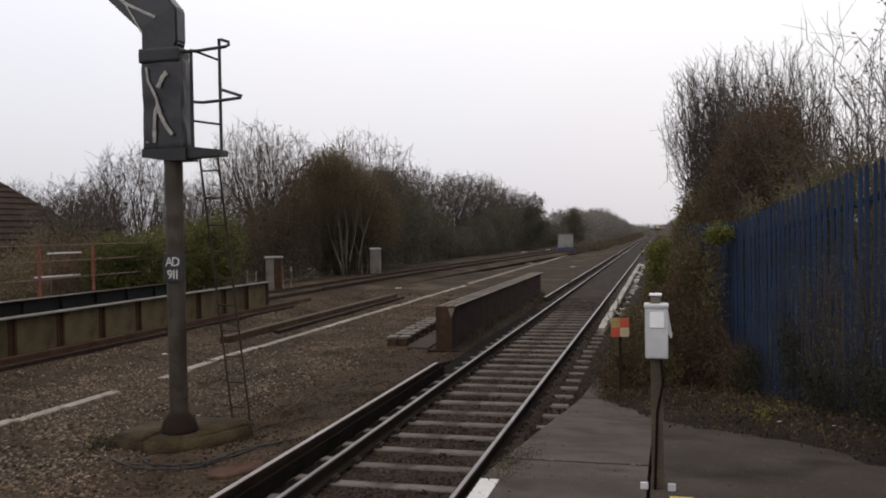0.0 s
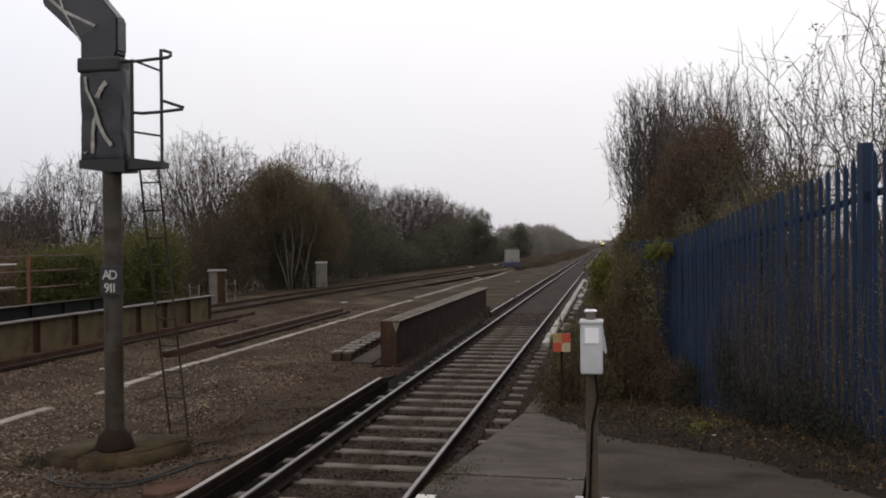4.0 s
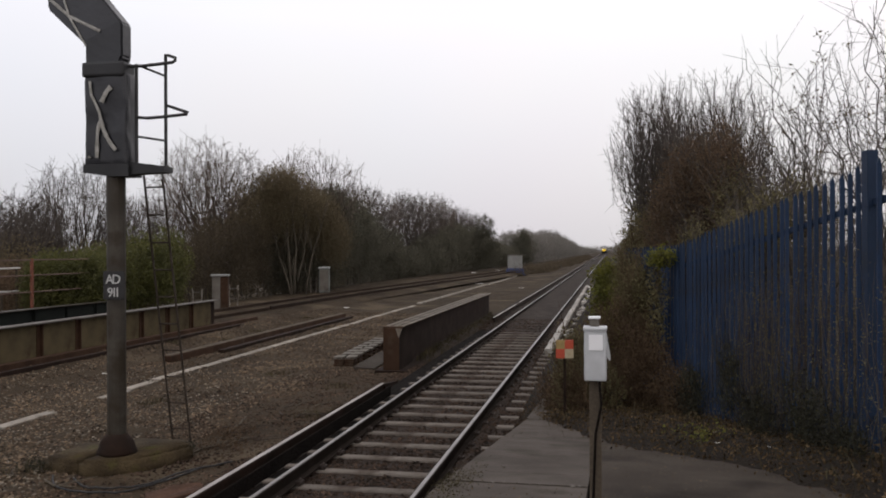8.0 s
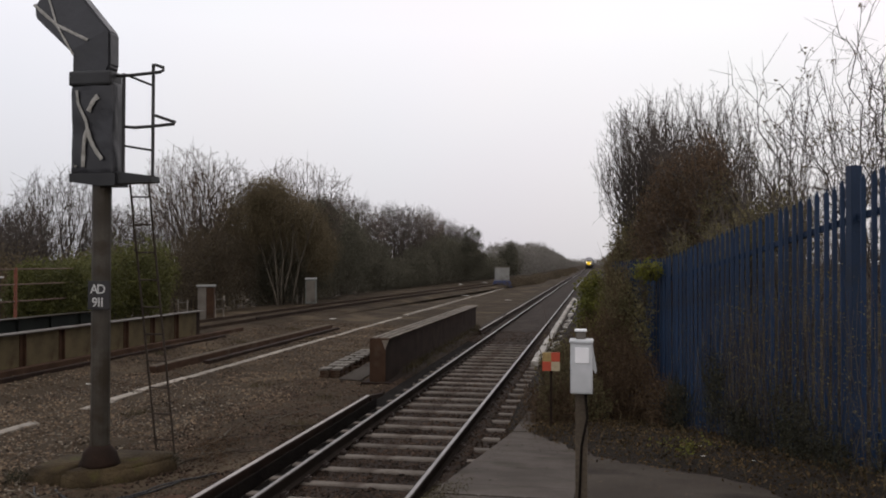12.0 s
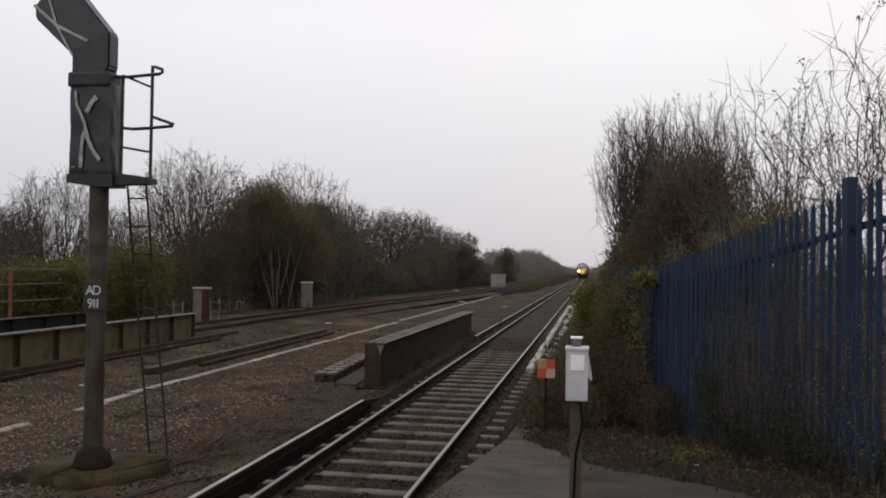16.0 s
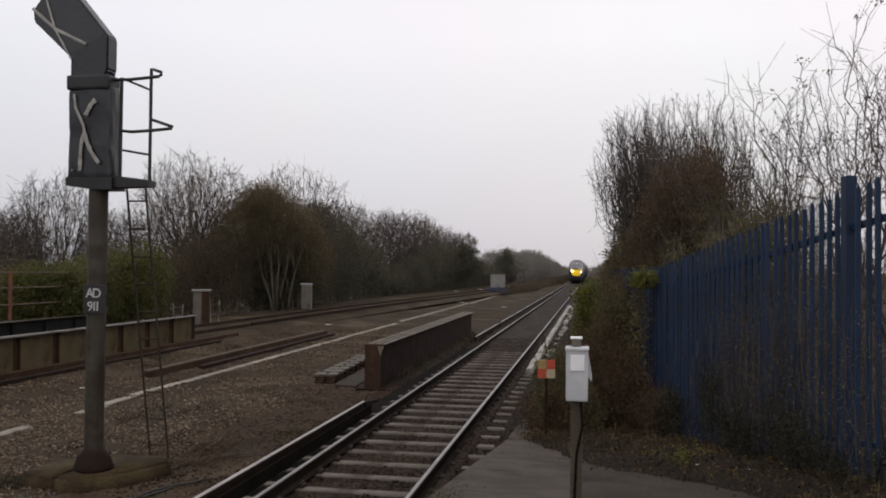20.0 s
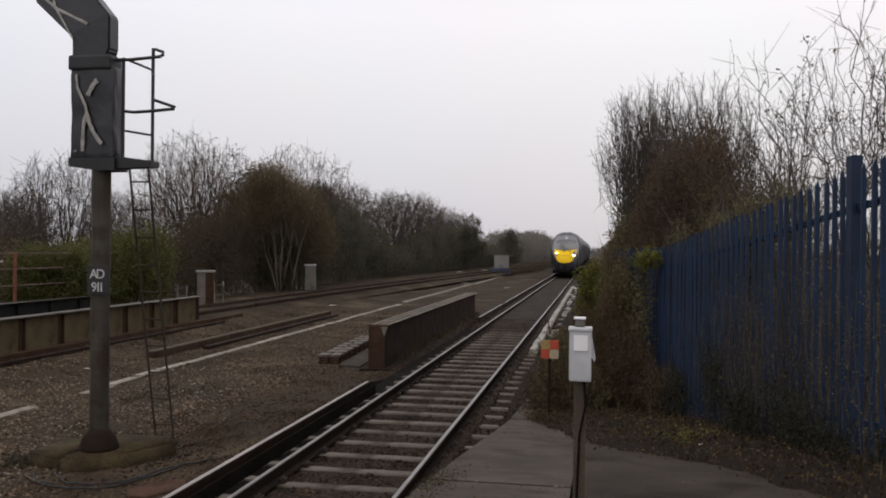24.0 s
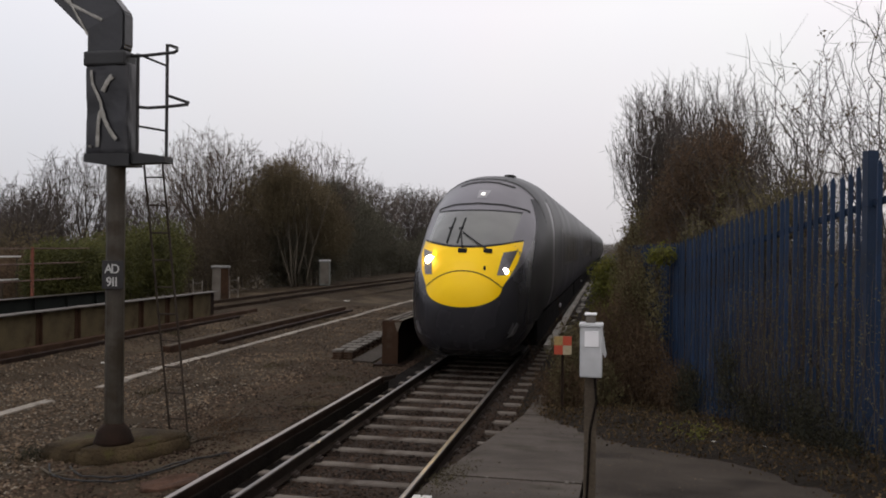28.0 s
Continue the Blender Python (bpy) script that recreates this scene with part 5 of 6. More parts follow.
# ---- plants ----
def fan_tree(seed, height, radius, count=700, low=0.25, thick=0.0055, power=0.42, wob=0.10, base=0.0, sprigs=2, reach=0.16, ragged=0.12, flat=0.0, min_r=0.006, fill=0.45, stems=1, splay=0.55):
    """A leafless tree whose limbs divide again and again until each twig reaches its own place in a rounded crown."""
    rng = np.random.default_rng(seed)
    wood, fine, ends = ([], []), ([], []), []
    d = rng.normal(0, 1, (count, 3))
    d /= np.linalg.norm(d, axis=1)[:, None]
    r = rng.random(count) ** fill * np.array([1 + ragged * 2 * noise.noise((q[0] * 2.6 + seed, q[1] * 2.6, q[2] * 2.6)) for q in d])
    zc = height * (1 + low) / 2
    goal = np.stack([d[:, 0] * r * radius, d[:, 1] * r * radius, zc + d[:, 2] * r * (height - zc)], 1)
    goal[:, :2] *= (0.55 + 0.45 * np.clip((goal[:, 2:3] - low * height) / (0.45 * height), flat, 1))

    def limb(p, m, q, r0, r1, sides):
        store = wood if sides > 3 else fine
        k = len(store[0])
        axis = Vector(q - p).normalized()
        u = axis.orthogonal().normalized()
        v = axis.cross(u)
        for c, rad in ((p, r0), (m, (r0 + r1) / 2), (q, r1)):
            for j in range(sides):
                w = u * math.cos(j * math.tau / sides) + v * math.sin(j * math.tau / sides)
                store[0].append((c[0] + rad * w.x, c[1] + rad * w.y, c[2] + rad * w.z))
        for i in range(2):
            for j in range(sides):
                a, b = k + i * sides + j, k + i * sides + (j + 1) % sides
                store[1].append((a, b, b + sides, a + sides))

    turn = rng.uniform(0, math.tau)
    across = np.argsort(goal[:, 0] * math.cos(turn) + goal[:, 1] * math.sin(turn))
    todo = []
    for group in np.array_split(across, stems):
        foot = goal[group].mean(0) * (0.35 if stems > 1 else 0.0) + rng.normal(0, 0.08 * radius * (stems > 1), 3)
        foot[2] = 0.0
        todo.append((foot, np.array([0.0, 0.0, 1.0]), group, 0))
    while todo:
        p, way, idx, level = todo.pop()
        n = len(idx)
        c = goal[idx].mean(0)
        rad = max(min_r, thick * n ** power)
        far = np.linalg.norm(c - p)
        last = n == 1 and far < reach * 1.6
        if last:
            q = c
        else:
            q = p + (c - p) * (reach * 1.2 / far if n == 1 else min(0.75, 0.24 + 0.035 * level))
        length = np.linalg.norm(q - p)
        if level:
            q = q + rng.normal(0, wob * (0.7 if n == 1 else 1.0), 3) * length
        m = p + (q - p) * 0.5 + (way * length - (q - p)) * 0.16 + rng.normal(0, wob * 0.5, 3) * length
        limb(p, m, q, rad, max(min_r * 0.7, rad * (0.86 if n > 1 else 0.5)), 6 if rad > 0.03 else 4 if rad > 0.014 else 3)
        new_way = (q - m) / max(np.linalg.norm(q - m), 1e-6)
        if n == 1:
            if last:
                ends.append(tuple(q))
            else:
                todo.append((q, new_way, idx, level + 1))
            for k in range(sprigs):
                a = p + (q - p) * rng.uniform(0.25, 0.95)
                t = a + (new_way + rng.normal(0, splay, 3)) * reach * rng.uniform(0.4, 1.2)
                limb(a, (a + t) / 2, t, min_r * 0.75, min_r * 0.4, 3)
            continue
        axis = rng.normal(0, 1, 3)
        axis -= axis.dot(new_way) * new_way
        if level < 3:
            axis[2] *= 0.3
        order = idx[np.argsort((goal[idx] - q) @ axis)]
        cut = max(1, min(n - 1, int(n * rng.uniform(0.3, 0.7))))
        for half in (order[:cut], order[cut:]):
            todo.append((q, new_way, half, level + 1))
    return wood, fine, ends


def plant_fan(label, seed, at, twigs="twig", bark="bark", leafy=None, **kw):
    wood, fine, ends = fan_tree(seed, **kw)
    t = thing("tree", label, "tree", at=at)
    if wood[0]:
        smooth(part("trunk", wood, bark, t))
    part("crown", fine, twigs, t)
    if leafy:
        material, share_of, per, scatter, size = leafy
        rng = random.Random(seed)
        part("foliage", leaves(seed, [e for e in ends if rng.random() < share_of], per, scatter, size), material, t)
    return t


def leaves(seed, points, per, scatter, size, flat=0.5):
    """Small folded leaves round the given points."""
    rng = np.random.default_rng(seed)
    pts = np.asarray([tuple(p) for p in points], float)
    c = np.repeat(pts, per, 0)
    c = c + rng.normal(0, 1, c.shape) * scatter
    n = len(c)
    a = rng.normal(0, 1, (n, 3))
    a /= np.linalg.norm(a, axis=1)[:, None]
    b = np.cross(a, rng.normal(0, 1, (n, 3)))
    b /= np.linalg.norm(b, axis=1)[:, None]
    s = size * rng.uniform(0.5, 1.3, (n, 1))
    a, b = a * s, b * s * flat
    v = np.stack([c - a, c + b, c + a, c - b], 1).reshape(-1, 3)
    k = np.arange(n)[:, None] * 4
    return v.tolist(), (k + np.arange(4)).tolist()


def blob_points(seed, lobes, count, shell=0.6):
    """Points near the surface of several lobes (x, y, z, rx, ry, rz), roughened by noise."""
    rng = np.random.default_rng(seed)
    vol = np.array([(l[3] * l[4] * l[5]) ** 0.67 for l in lobes])
    pick = rng.choice(len(lobes), count, p=vol / vol.sum())
    out = []
    for i in pick:
        x, y, z, rx, ry, rz = lobes[i]
        d = rng.normal(0, 1, 3)
        d /= np.linalg.norm(d)
        r = (shell + (1 - shell) * rng.random()) * (1 + 0.36 * noise.noise((x + d[0] * 2.3, y + d[1] * 2.3, z + d[2] * 2.3)) + 0.14 * noise.noise((x + d[0] * 6, y + d[1] * 6, z + d[2] * 6)))
        out.append((x + d[0] * rx * r, y + d[1] * ry * r, z + d[2] * rz * r))
    return out


def plant_bush(name, label, seed, lobes, count, size, material, per=5, scatter=0.10, shell=0.55, category="bush", stems=0, stem_mat="bark", twiggy=0, twig_mat="twig"):
    t = thing(name, label, category)
    pts = blob_points(seed, lobes, count, shell)
    tagged(part("foliage", leaves(seed + 1, pts, per, scatter, size), material, t), kind="stuff")
    rng = random.Random(seed)
    if stems:
        bm = bmesh.new()
        for k in range(stems):
            x, y, z, rx, ry, rz = rng.choice(lobes)
            gx, gy = x + rng.uniform(-0.5, 0.5) * rx, y + rng.uniform(-0.5, 0.5) * ry
            g = min(l[2] - l[5] for l in lobes)
            r = 0.008 + 0.010 * max(rx, ry)
            tube([(gx, gy, g), (gx + rng.gauss(0, 0.1) * rx, gy, z - rz * 0.3), (x + rng.gauss(0, 0.4) * rx, y + rng.gauss(0, 0.4) * ry, z + rz * 0.6)], [r, r * 0.7, r * 0.3], 5, bm, False)
        tagged(part("stem_mass", bm, stem_mat, t), kind="stuff")
    if twiggy:
        verts, faces = [], []
        for k in range(twiggy):
            p = Vector(rng.choice(pts))
            q = p + Vector((rng.gauss(0, 0.14), rng.gauss(0, 0.14), abs(rng.gauss(0.25, 0.18))))
            k0 = len(verts)
            u = Vector((0.006, 0, 0))
            w = Vector((0, 0.006, 0))
            verts += [tuple(p + u), tuple(p - u), tuple(p + w), tuple(q)]
            faces += [(k0, k0 + 2, k0 + 3), (k0 + 2, k0 + 1, k0 + 3), (k0 + 1, k0, k0 + 3)]
        tagged(part("twig_mass", (verts, faces), twig_mat, t), kind="stuff")
    return t


def build_left_trees():
    TREE = dict(count=1150, low=0.26, wob=0.08, sprigs=2, reach=0.36, min_r=0.0098, thick=0.0062, fill=0.30, ragged=0.08)
    a = plant_fan("leafless tree with a rounded crown of reddish twigs", 21, pose(-20.3, 41.0, -0.6), "red_twig", height=9.0, radius=3.3, **TREE)
    b = plant_fan("leafless grey-brown tree with fine twigs", 22, pose(-24.6, 36.0, -1.2), height=7.9, radius=2.5, **TREE)
    c = plant_fan("leafless spreading tree on the railway bank", 23, pose(-24.8, 32.5, -1.2), height=6.3, radius=2.5, **TREE)
    def plant_copies(*places):
        for src, x, y, z, s, r in places:
            copy_thing(src, pose(x, y, z, 0, 0, r) @ Matrix.Scale(s, 4))
    # behind the bridge
    plant_copies((c, -31, 40, -1.4, 1.0, 80), (b, -34, 46, -1.4, 0.86, 60), (b, -24.5, 42.5, -1.2, 0.86, 130), (c, -22.3, 37.0, -1.1, 0.95, 20), (a, -39, 50, -1.4, 0.72, 250), (b, -41.8, 48, -1.4, 0.98, 10), (b, -21.6, 44, -0.9, 1.08, 170))
    plant_copies((a, -17.2, 48, -0.5, 1.0, 35), (b, -19.6, 50, -0.6, 1.0, 300))
    # along the far line
    plant_copies((c, -19.5, 64, -0.6, 1.32, 10), (a, -19.5, 69, -0.6, 0.9, 70), (b, -18.5, 75, -0.5, 1.03, 220), (c, -18.5, 80, -0.5, 1.35, 150), (a, -18.5, 87, -0.5, 0.98, 200), (b, -18.5, 93, -0.5, 1.1, 50))
    plant_copies((b, -17.5, 99, -0.4, 1.0, 20), (c, -17, 105, -0.4, 1.2, 100), (a, -23, 58, -1.0, 0.95, 15), (b, -23, 73, -1.0, 1.05, 80), (a, -21, 113, -1, 0.85, 40))
    # beyond the fence
    plant_copies((b, 3.6, 62, 0, 0.62, 33), (c, 4.2, 80, 0, 0.75, 133), (a, 5, 110, 0, 0.6, 233), (c, 5.5, 150, 0, 0.85, 333))
    # ivy-brown crown over pale bent trunks
    d = thing("tree", "dense brown tree with several pale bent trunks", "tree")
    rng = random.Random(9)
    for x, y, lean, high in ((-16.25, 41.8, -1.5, 4.6), (-16.2, 41.9, -0.75, 5.4), (-16.1, 42.0, -0.1, 5.8), (-16.0, 42.1, 0.75, 5.6), (-15.7, 42.5, 1.25, 5.0), (-19.0, 40.9, 0.3, 3.4), (-18.7, 41.2, -0.4, 3.8)):
        pts = [(x, y, 0.0), (x + 0.10 * lean, y, 0.16 * high), (x + 0.38 * lean + rng.gauss(0, 0.06), y + 0.1, 0.42 * high), (x + 0.7 * lean + rng.gauss(0, 0.08), y + 0.2, 0.7 * high), (x + lean, y, high)]
        smooth(part("trunk", tube(pts, [0.062, 0.05, 0.04, 0.028, 0.015], 6), "pale_bark", d))
        for f in (1, 2, 2, 3, 3):
            x0, y0, z0 = pts[f]
            x1 = x0 + rng.choice((-1, 1)) * rng.uniform(0.25, 0.75)
            smooth(part("limb", tube([(x0, y0, z0), (x0 + 0.3 * (x1 - x0), y0, z0 + 0.6), (x1, y0 + 0.1, z0 + 1.6)], [0.028, 0.02, 0.008], 5), "pale_bark", d))
    lobes = [(-17.9, 41.5, 4.3, 1.5, 2.0, 1.6), (-16.6, 42.5, 4.9, 1.75, 2.0, 1.6), (-17.0, 42, 5.75, 1.35, 1.6, 1.1), (-15.7, 44, 4.2, 1.4, 1.8, 1.6), (-19.5, 40.8, 2.6, 1.5, 1.6, 1.6), (-18.7, 41.6, 3.0, 1.1, 1.4, 1.2), (-15.0, 45, 2.9, 1.0, 1.6, 1.6), (-18.6, 45.5, 3.0, 2.2, 1.5, 2.4)]
    part("crown", leaves(31, blob_points(30, lobes, 27000, 0.45), 6, 0.15, 0.036), "leaf_brown", d, "dense brown twiggy crown")
    plant_bush("bush", "brown twiggy undergrowth along the railway fence", 40, [(-18.4, 34.5, 1.6, 1.4, 2.4, 1.7), (-17.9, 37.6, 2.0, 1.4, 2.4, 2.0), (-19.5, 39, 2.0, 1.4, 2.0, 2.2), (-18.5, 39.8, 2.7, 1.3, 1.5, 1.4), (-17.6, 40.2, 2.0, 1.0, 1.2, 1.8)], 12000, 0.036, "leaf_umber", 5, 0.13, stems=14, twiggy=1400)
    plant_bush("tree", "dark evergreen tree with a ragged crown", 41, [(-17.0, 50.5, 3.0, 1.9, 2.6, 3.0), (-17.2, 51.5, 4.9, 1.5, 1.9, 1.6), (-17.0, 55.5, 3.2, 1.8, 2.4, 2.7), (-16.6, 48.5, 2.6, 1.4, 2.0, 2.5), (-16.4, 48.8, 4.7, 1.0, 1.5, 1.3)], 19000, 0.050, "leaf_dark", 5, 0.16, category="tree", stems=8)
    for k, (x, y, h, m) in enumerate(((-16.8, 46.5, 1.9, "leaf_dark"), (-16.6, 60, 2.8, "leaf_dark"), (-16.3, 65, 2.3, "leaf_dark"), (-15.9, 71, 1.35, "leaf_dark"), (-15.4, 77, 2.0, "leaf_dark"), (-15.0, 83, 2.5, "leaf_dark"),
                                      (-14.6, 89, 2.9, "leaf_dark"), (-14.1, 96, 2.7, "leaf_dark"), (-13.6, 103, 2.4, "leaf_dark"), (-13.3, 111, 1.7, "leaf_dark"), (-12.8, 119, 1.5, "leaf_dark"))):
        plant_bush("hedge", "dark overgrown hedge along the railway", 50 + k, [(x - 1.2, y, h * 0.8, 1.8, 3.8, h), (x - 2.2, y + 2, h * 1.05, 1.6, 3.0, h * 0.85)], 8500, 0.052, m, 5, 0.15, category="hedge", stems=5, twiggy=900)
    plant_bush("tree", "small dark pine tree with a ragged top", 71, [(-13.9, 92.5, 2.8, 1.8, 1.4, 1.8), (-15.3, 92.8, 2.9, 1.4, 1.2, 1.5), (-12.3, 92.4, 2.3, 0.7, 0.8, 1.1), (-13.7, 92.5, 4.2, 0.9, 0.9, 0.9), (-12.8, 92.5, 5.2, 0.35, 0.4, 0.6), (-14.1, 92.5, 5.3, 0.32, 0.4, 0.6), (-13.4, 92.5, 5.7, 0.25, 0.3, 0.6), (-12.7, 92.5, 4.2, 0.6, 0.5, 0.35)], 3200, 0.07, "leaf_dark", 5, 0.13, category="tree", stems=6)
    plant_bush("tree", "small dark pointed tree beyond the hedge", 72, [(-12.3, 125, 2.0, 1.7, 2.0, 1.9), (-12.3, 125, 3.7, 1.0, 1.0, 1.0), (-12.4, 125, 4.7, 0.45, 0.6, 0.7), (-13.4, 126, 2.2, 1.2, 2.0, 2.2)], 2200, 0.10, "leaf_dark", 5, 0.2, category="tree", stems=3)
    # ivy bushes behind the bridge
    plant_bush("bush", "bright green ivy bush beside the bridge railing", 42, [(-17.0, 28.2, 1.5, 1.1, 2.0, 1.55), (-17.0, 26.0, 1.3, 1.2, 1.8, 1.3), (-16.4, 24.6, 1.4, 0.7, 1.2, 0.9), (-16.2, 29.0, 1.6, 0.8, 1.5, 1.6)], 8200, 0.05, "leaf_green", 5, 0.09, stems=6)
    plant_bush("bush", "dark green ivy bush behind the bridge railing", 43, [(-15.8, 23.7, 1.3, 0.5, 1.0, 0.95), (-16.6, 23.0, 1.3, 0.8, 1.0, 1.0)], 6800, 0.042, "leaf_green", 5, 0.08, stems=6)
    plant_bush("bush", "reddish-brown dead bush behind the railing", 44, [(-18.6, 14.5, 0.6, 1.2, 1.6, 1.1), (-19.0, 18.2, 0.4, 1.1, 1.3, 1.0), (-19.5, 25.2, 0.9, 1.3, 1.4, 1.2), (-18.2, 23.2, 0.7, 0.8, 1.2, 1.1)], 5200, 0.045, "leaf_rust", 5, 0.10, stems=4)
    plant_bush("hedge", "dark brown thicket behind the bridge", 45, [(-24, 30, 0.6, 3.5, 3.0, 1.7), (-27, 34, 0.6, 4.0, 3.0, 1.7), (-22, 36, 1.0, 2.5, 2.5, 1.9), (-33, 30, -0.2, 4.0, 2.0, 1.5), (-20.5, 32, 0.8, 1.8, 2.5, 1.9), (-21, 41, 1.0, 2.0, 3.5, 2.4), (-20, 47, 1.0, 2.0, 4, 2.5), (-19.5, 55, 1.0, 2.0, 5, 2.6), (-23, 26, 0.3, 2.5, 2.5, 1.5), (-24.2, 30.5, 1.1, 2.6, 1.6, 1.8), (-27.5, 35, 1.2, 3.2, 2.5, 2.3), (-32, 39, 1.2, 3.2, 2.5, 2.5), (-23.5, 34.5, 0.8, 2.0, 2.0, 1.9)], 22000, 0.06, "leaf_brown", 5, 0.2, category="hedge", stems=12, twiggy=2500)
    # distant woods, in a colour paled to stand for haze
    lobes = []
    rng = random.Random(77)
    for k in range(60):
        y = 130 + 5.5 * k + 0.06 * k * k
        top = between(y, [128, 190, 230, 290, 330, 375, 700], [4.9, 6.2, 6.2, 5.0, 3.6, 2.4, 2.2])
        lobes.append((between(y, [128, 210, 340, 700], [-13.2, -12.6, -11.5, -12]) - rng.uniform(0, 2.5), y, top * 0.45, rng.uniform(1.8, 2.6), 5.5, top * rng.uniform(0.48, 0.58)))
    line_side, lobes, horizon = lobes, [], []
    for k in range(40):
        y = 75 + 15 * k
        lobes.append((between(y, [70, 300, 700], [4.4, 4.5, 5]) + rng.uniform(0, 3), y, 1.8, rng.uniform(1.8, 2.8), 8.5, rng.uniform(2.2, 3.6)))
    for k in range(60):
        horizon.append((-240 + 7 * k, 640 + rng.uniform(0, 60), 0.5, 9, 8, rng.uniform(3.0, 4.6)))
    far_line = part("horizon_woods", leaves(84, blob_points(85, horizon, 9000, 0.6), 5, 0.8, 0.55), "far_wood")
    tagged(far_line, "low line of woods on the horizon, paled for haze", "woods", kind="stuff")
    rough = [(between(y, [84, 110, 160, 400], [-7.6, -7.0, -5.6, -5.2]) - rng.uniform(0, 1.6), y, -0.1, 1.0, 3.2, rng.uniform(0.45, 0.95)) for y in np.arange(84, 260, 3.2).tolist()]
    tagged(part("rough_grass", leaves(81, blob_points(82, rough, 16000, 0.5), 5, 0.10, 0.07), "rough"), "brown rough grass and brambles between the lines", "grass", kind="stuff")
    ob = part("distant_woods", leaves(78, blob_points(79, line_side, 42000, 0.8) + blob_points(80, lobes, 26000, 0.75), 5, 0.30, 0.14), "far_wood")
    tagged(ob, "far line of bare hedges along the railway, greyed for haze", "woods", kind="stuff")


def build_right_plants():
    HEDGE = dict(count=330, low=0.42, wob=0.15, sprigs=2, splay=0.6, reach=0.19, min_r=0.0048, thick=0.0058, fill=0.42, flat=0.8, ragged=0.06, stems=4)
    a = plant_fan("tall leafless hedge tree with a fan of fine grey stems", 101, pose(1.38, 17.2, 0.0, 0, -4.5, 0), height=5.75, radius=1.02, **HEDGE)
    b = plant_fan("leafless hedge tree with fine twigs above the fence", 102, pose(1.75, 15.6, 0.1), height=5.6, radius=1.1, **HEDGE)
    for src, x, y, s, r in ((b, 1.75, 18.8, 1.03, 15), (a, 2.3, 17.4, 1.0, 120)):
        copy_thing(src, pose(x, y, 0, 0, 0, r) @ Matrix.Scale(s, 4))
    copy_thing(a, pose(1.38, 17.5, 0, 0, -8.0, 0) @ pose(0, 0, 0, 0, 0, 200) @ Matrix.Scale(0.97, 4))
    copy_thing(a, pose(1.45, 17.9, 0, 0, -5.0, 0) @ pose(0, 0, 0, 0, 0, 40) @ Matrix.Scale(1.04, 4))
    THORN = dict(count=130, low=0.44, wob=0.15, sprigs=2, splay=0.7, reach=0.24, min_r=0.0046, thick=0.0062, fill=0.4, flat=1.0, ragged=0.16, stems=2)
    c = plant_fan("leafless thorn tree with a few withered leaf clusters", 103, pose(2.95, 12.4, 0.2), height=5.15, radius=1.45, leafy=("leaf_brown", 0.50, 10, 0.04, 0.024), **THORN)
    d = plant_fan("leafless bramble-grown thorn tree behind the fence", 104, pose(3.7, 11.0, 0.3), height=5.2, radius=1.65, leafy=("leaf_brown", 0.50, 10, 0.04, 0.024), **THORN)
    for src, x, y, s, r in ((d, 4.5, 11.6, 0.9, 220), (c, 2.35, 13.6, 0.88, 60), (d, 1.95, 14.4, 0.84, 250), (d, 2.3, 12.9, 0.72, 130), (c, 3.1, 10.3, 0.62, 70), (c, 2.2, 12.2, 0.60, 20), (d, 3.0, 11.6, 0.6, 222)):
        copy_thing(src, pose(x, y, 0.2, 0, 0, r) @ Matrix.Scale(s, 4))
    plant_bush("hedge", "bare bramble thicket behind the blue fence", 118, [(2.5, 8.8, 1.1, 0.35, 0.8, 0.9), (2.3, 10.2, 1.5, 0.4, 1.2, 1.2), (2.0, 11.8, 1.8, 0.4, 1.0, 1.45)], 2200, 0.018, "leaf_olive", 4, 0.08, category="hedge", stems=40, twiggy=2600)
    # brown dead mass hanging over the fence
    plant_bush("hedge", "thick brown mass of dead creeper above the fence", 110, [(1.25, 14.2, 3.2, 0.42, 0.8, 0.95), (1.65, 13.4, 3.3, 0.42, 0.7, 0.9), (1.05, 15.0, 2.6, 0.45, 0.9, 1.1), (1.3, 14.2, 2.0, 0.6, 0.9, 1.0), (1.9, 12.9, 2.5, 0.4, 0.6, 0.7)], 12500, 0.020, "leaf_rust", 6, 0.06, category="hedge", stems=10, twiggy=1500)
    plant_bush("hedge", "dark ivy hedge behind the end of the blue fence", 111, [(0.85, 17.2, 1.9, 0.6, 1.0, 1.9), (0.7, 16.2, 1.6, 0.5, 0.9, 1.5), (1.3, 18.5, 2.2, 0.8, 1.2, 2.0), (1.0, 21.0, 1.6, 0.9, 2.0, 1.5)], 9500, 0.030, "leaf_olive", 5, 0.08, category="hedge", stems=10, twiggy=1500)
    plant_bush("hedge", "hedge of bare scrub further along the railway", 119, [(1.6, 27, 1.4, 1.0, 3.0, 1.5), (1.7, 34, 1.6, 1.0, 4.0, 1.7), (2.0, 43, 1.7, 1.1, 5.0, 1.8), (2.0, 55, 2.0, 1.2, 6.0, 2.0), (2.6, 66, 1.8, 1.3, 6.0, 2.0)], 4200, 0.08, "leaf_brown", 5, 0.14, category="hedge", stems=12, twiggy=1500)
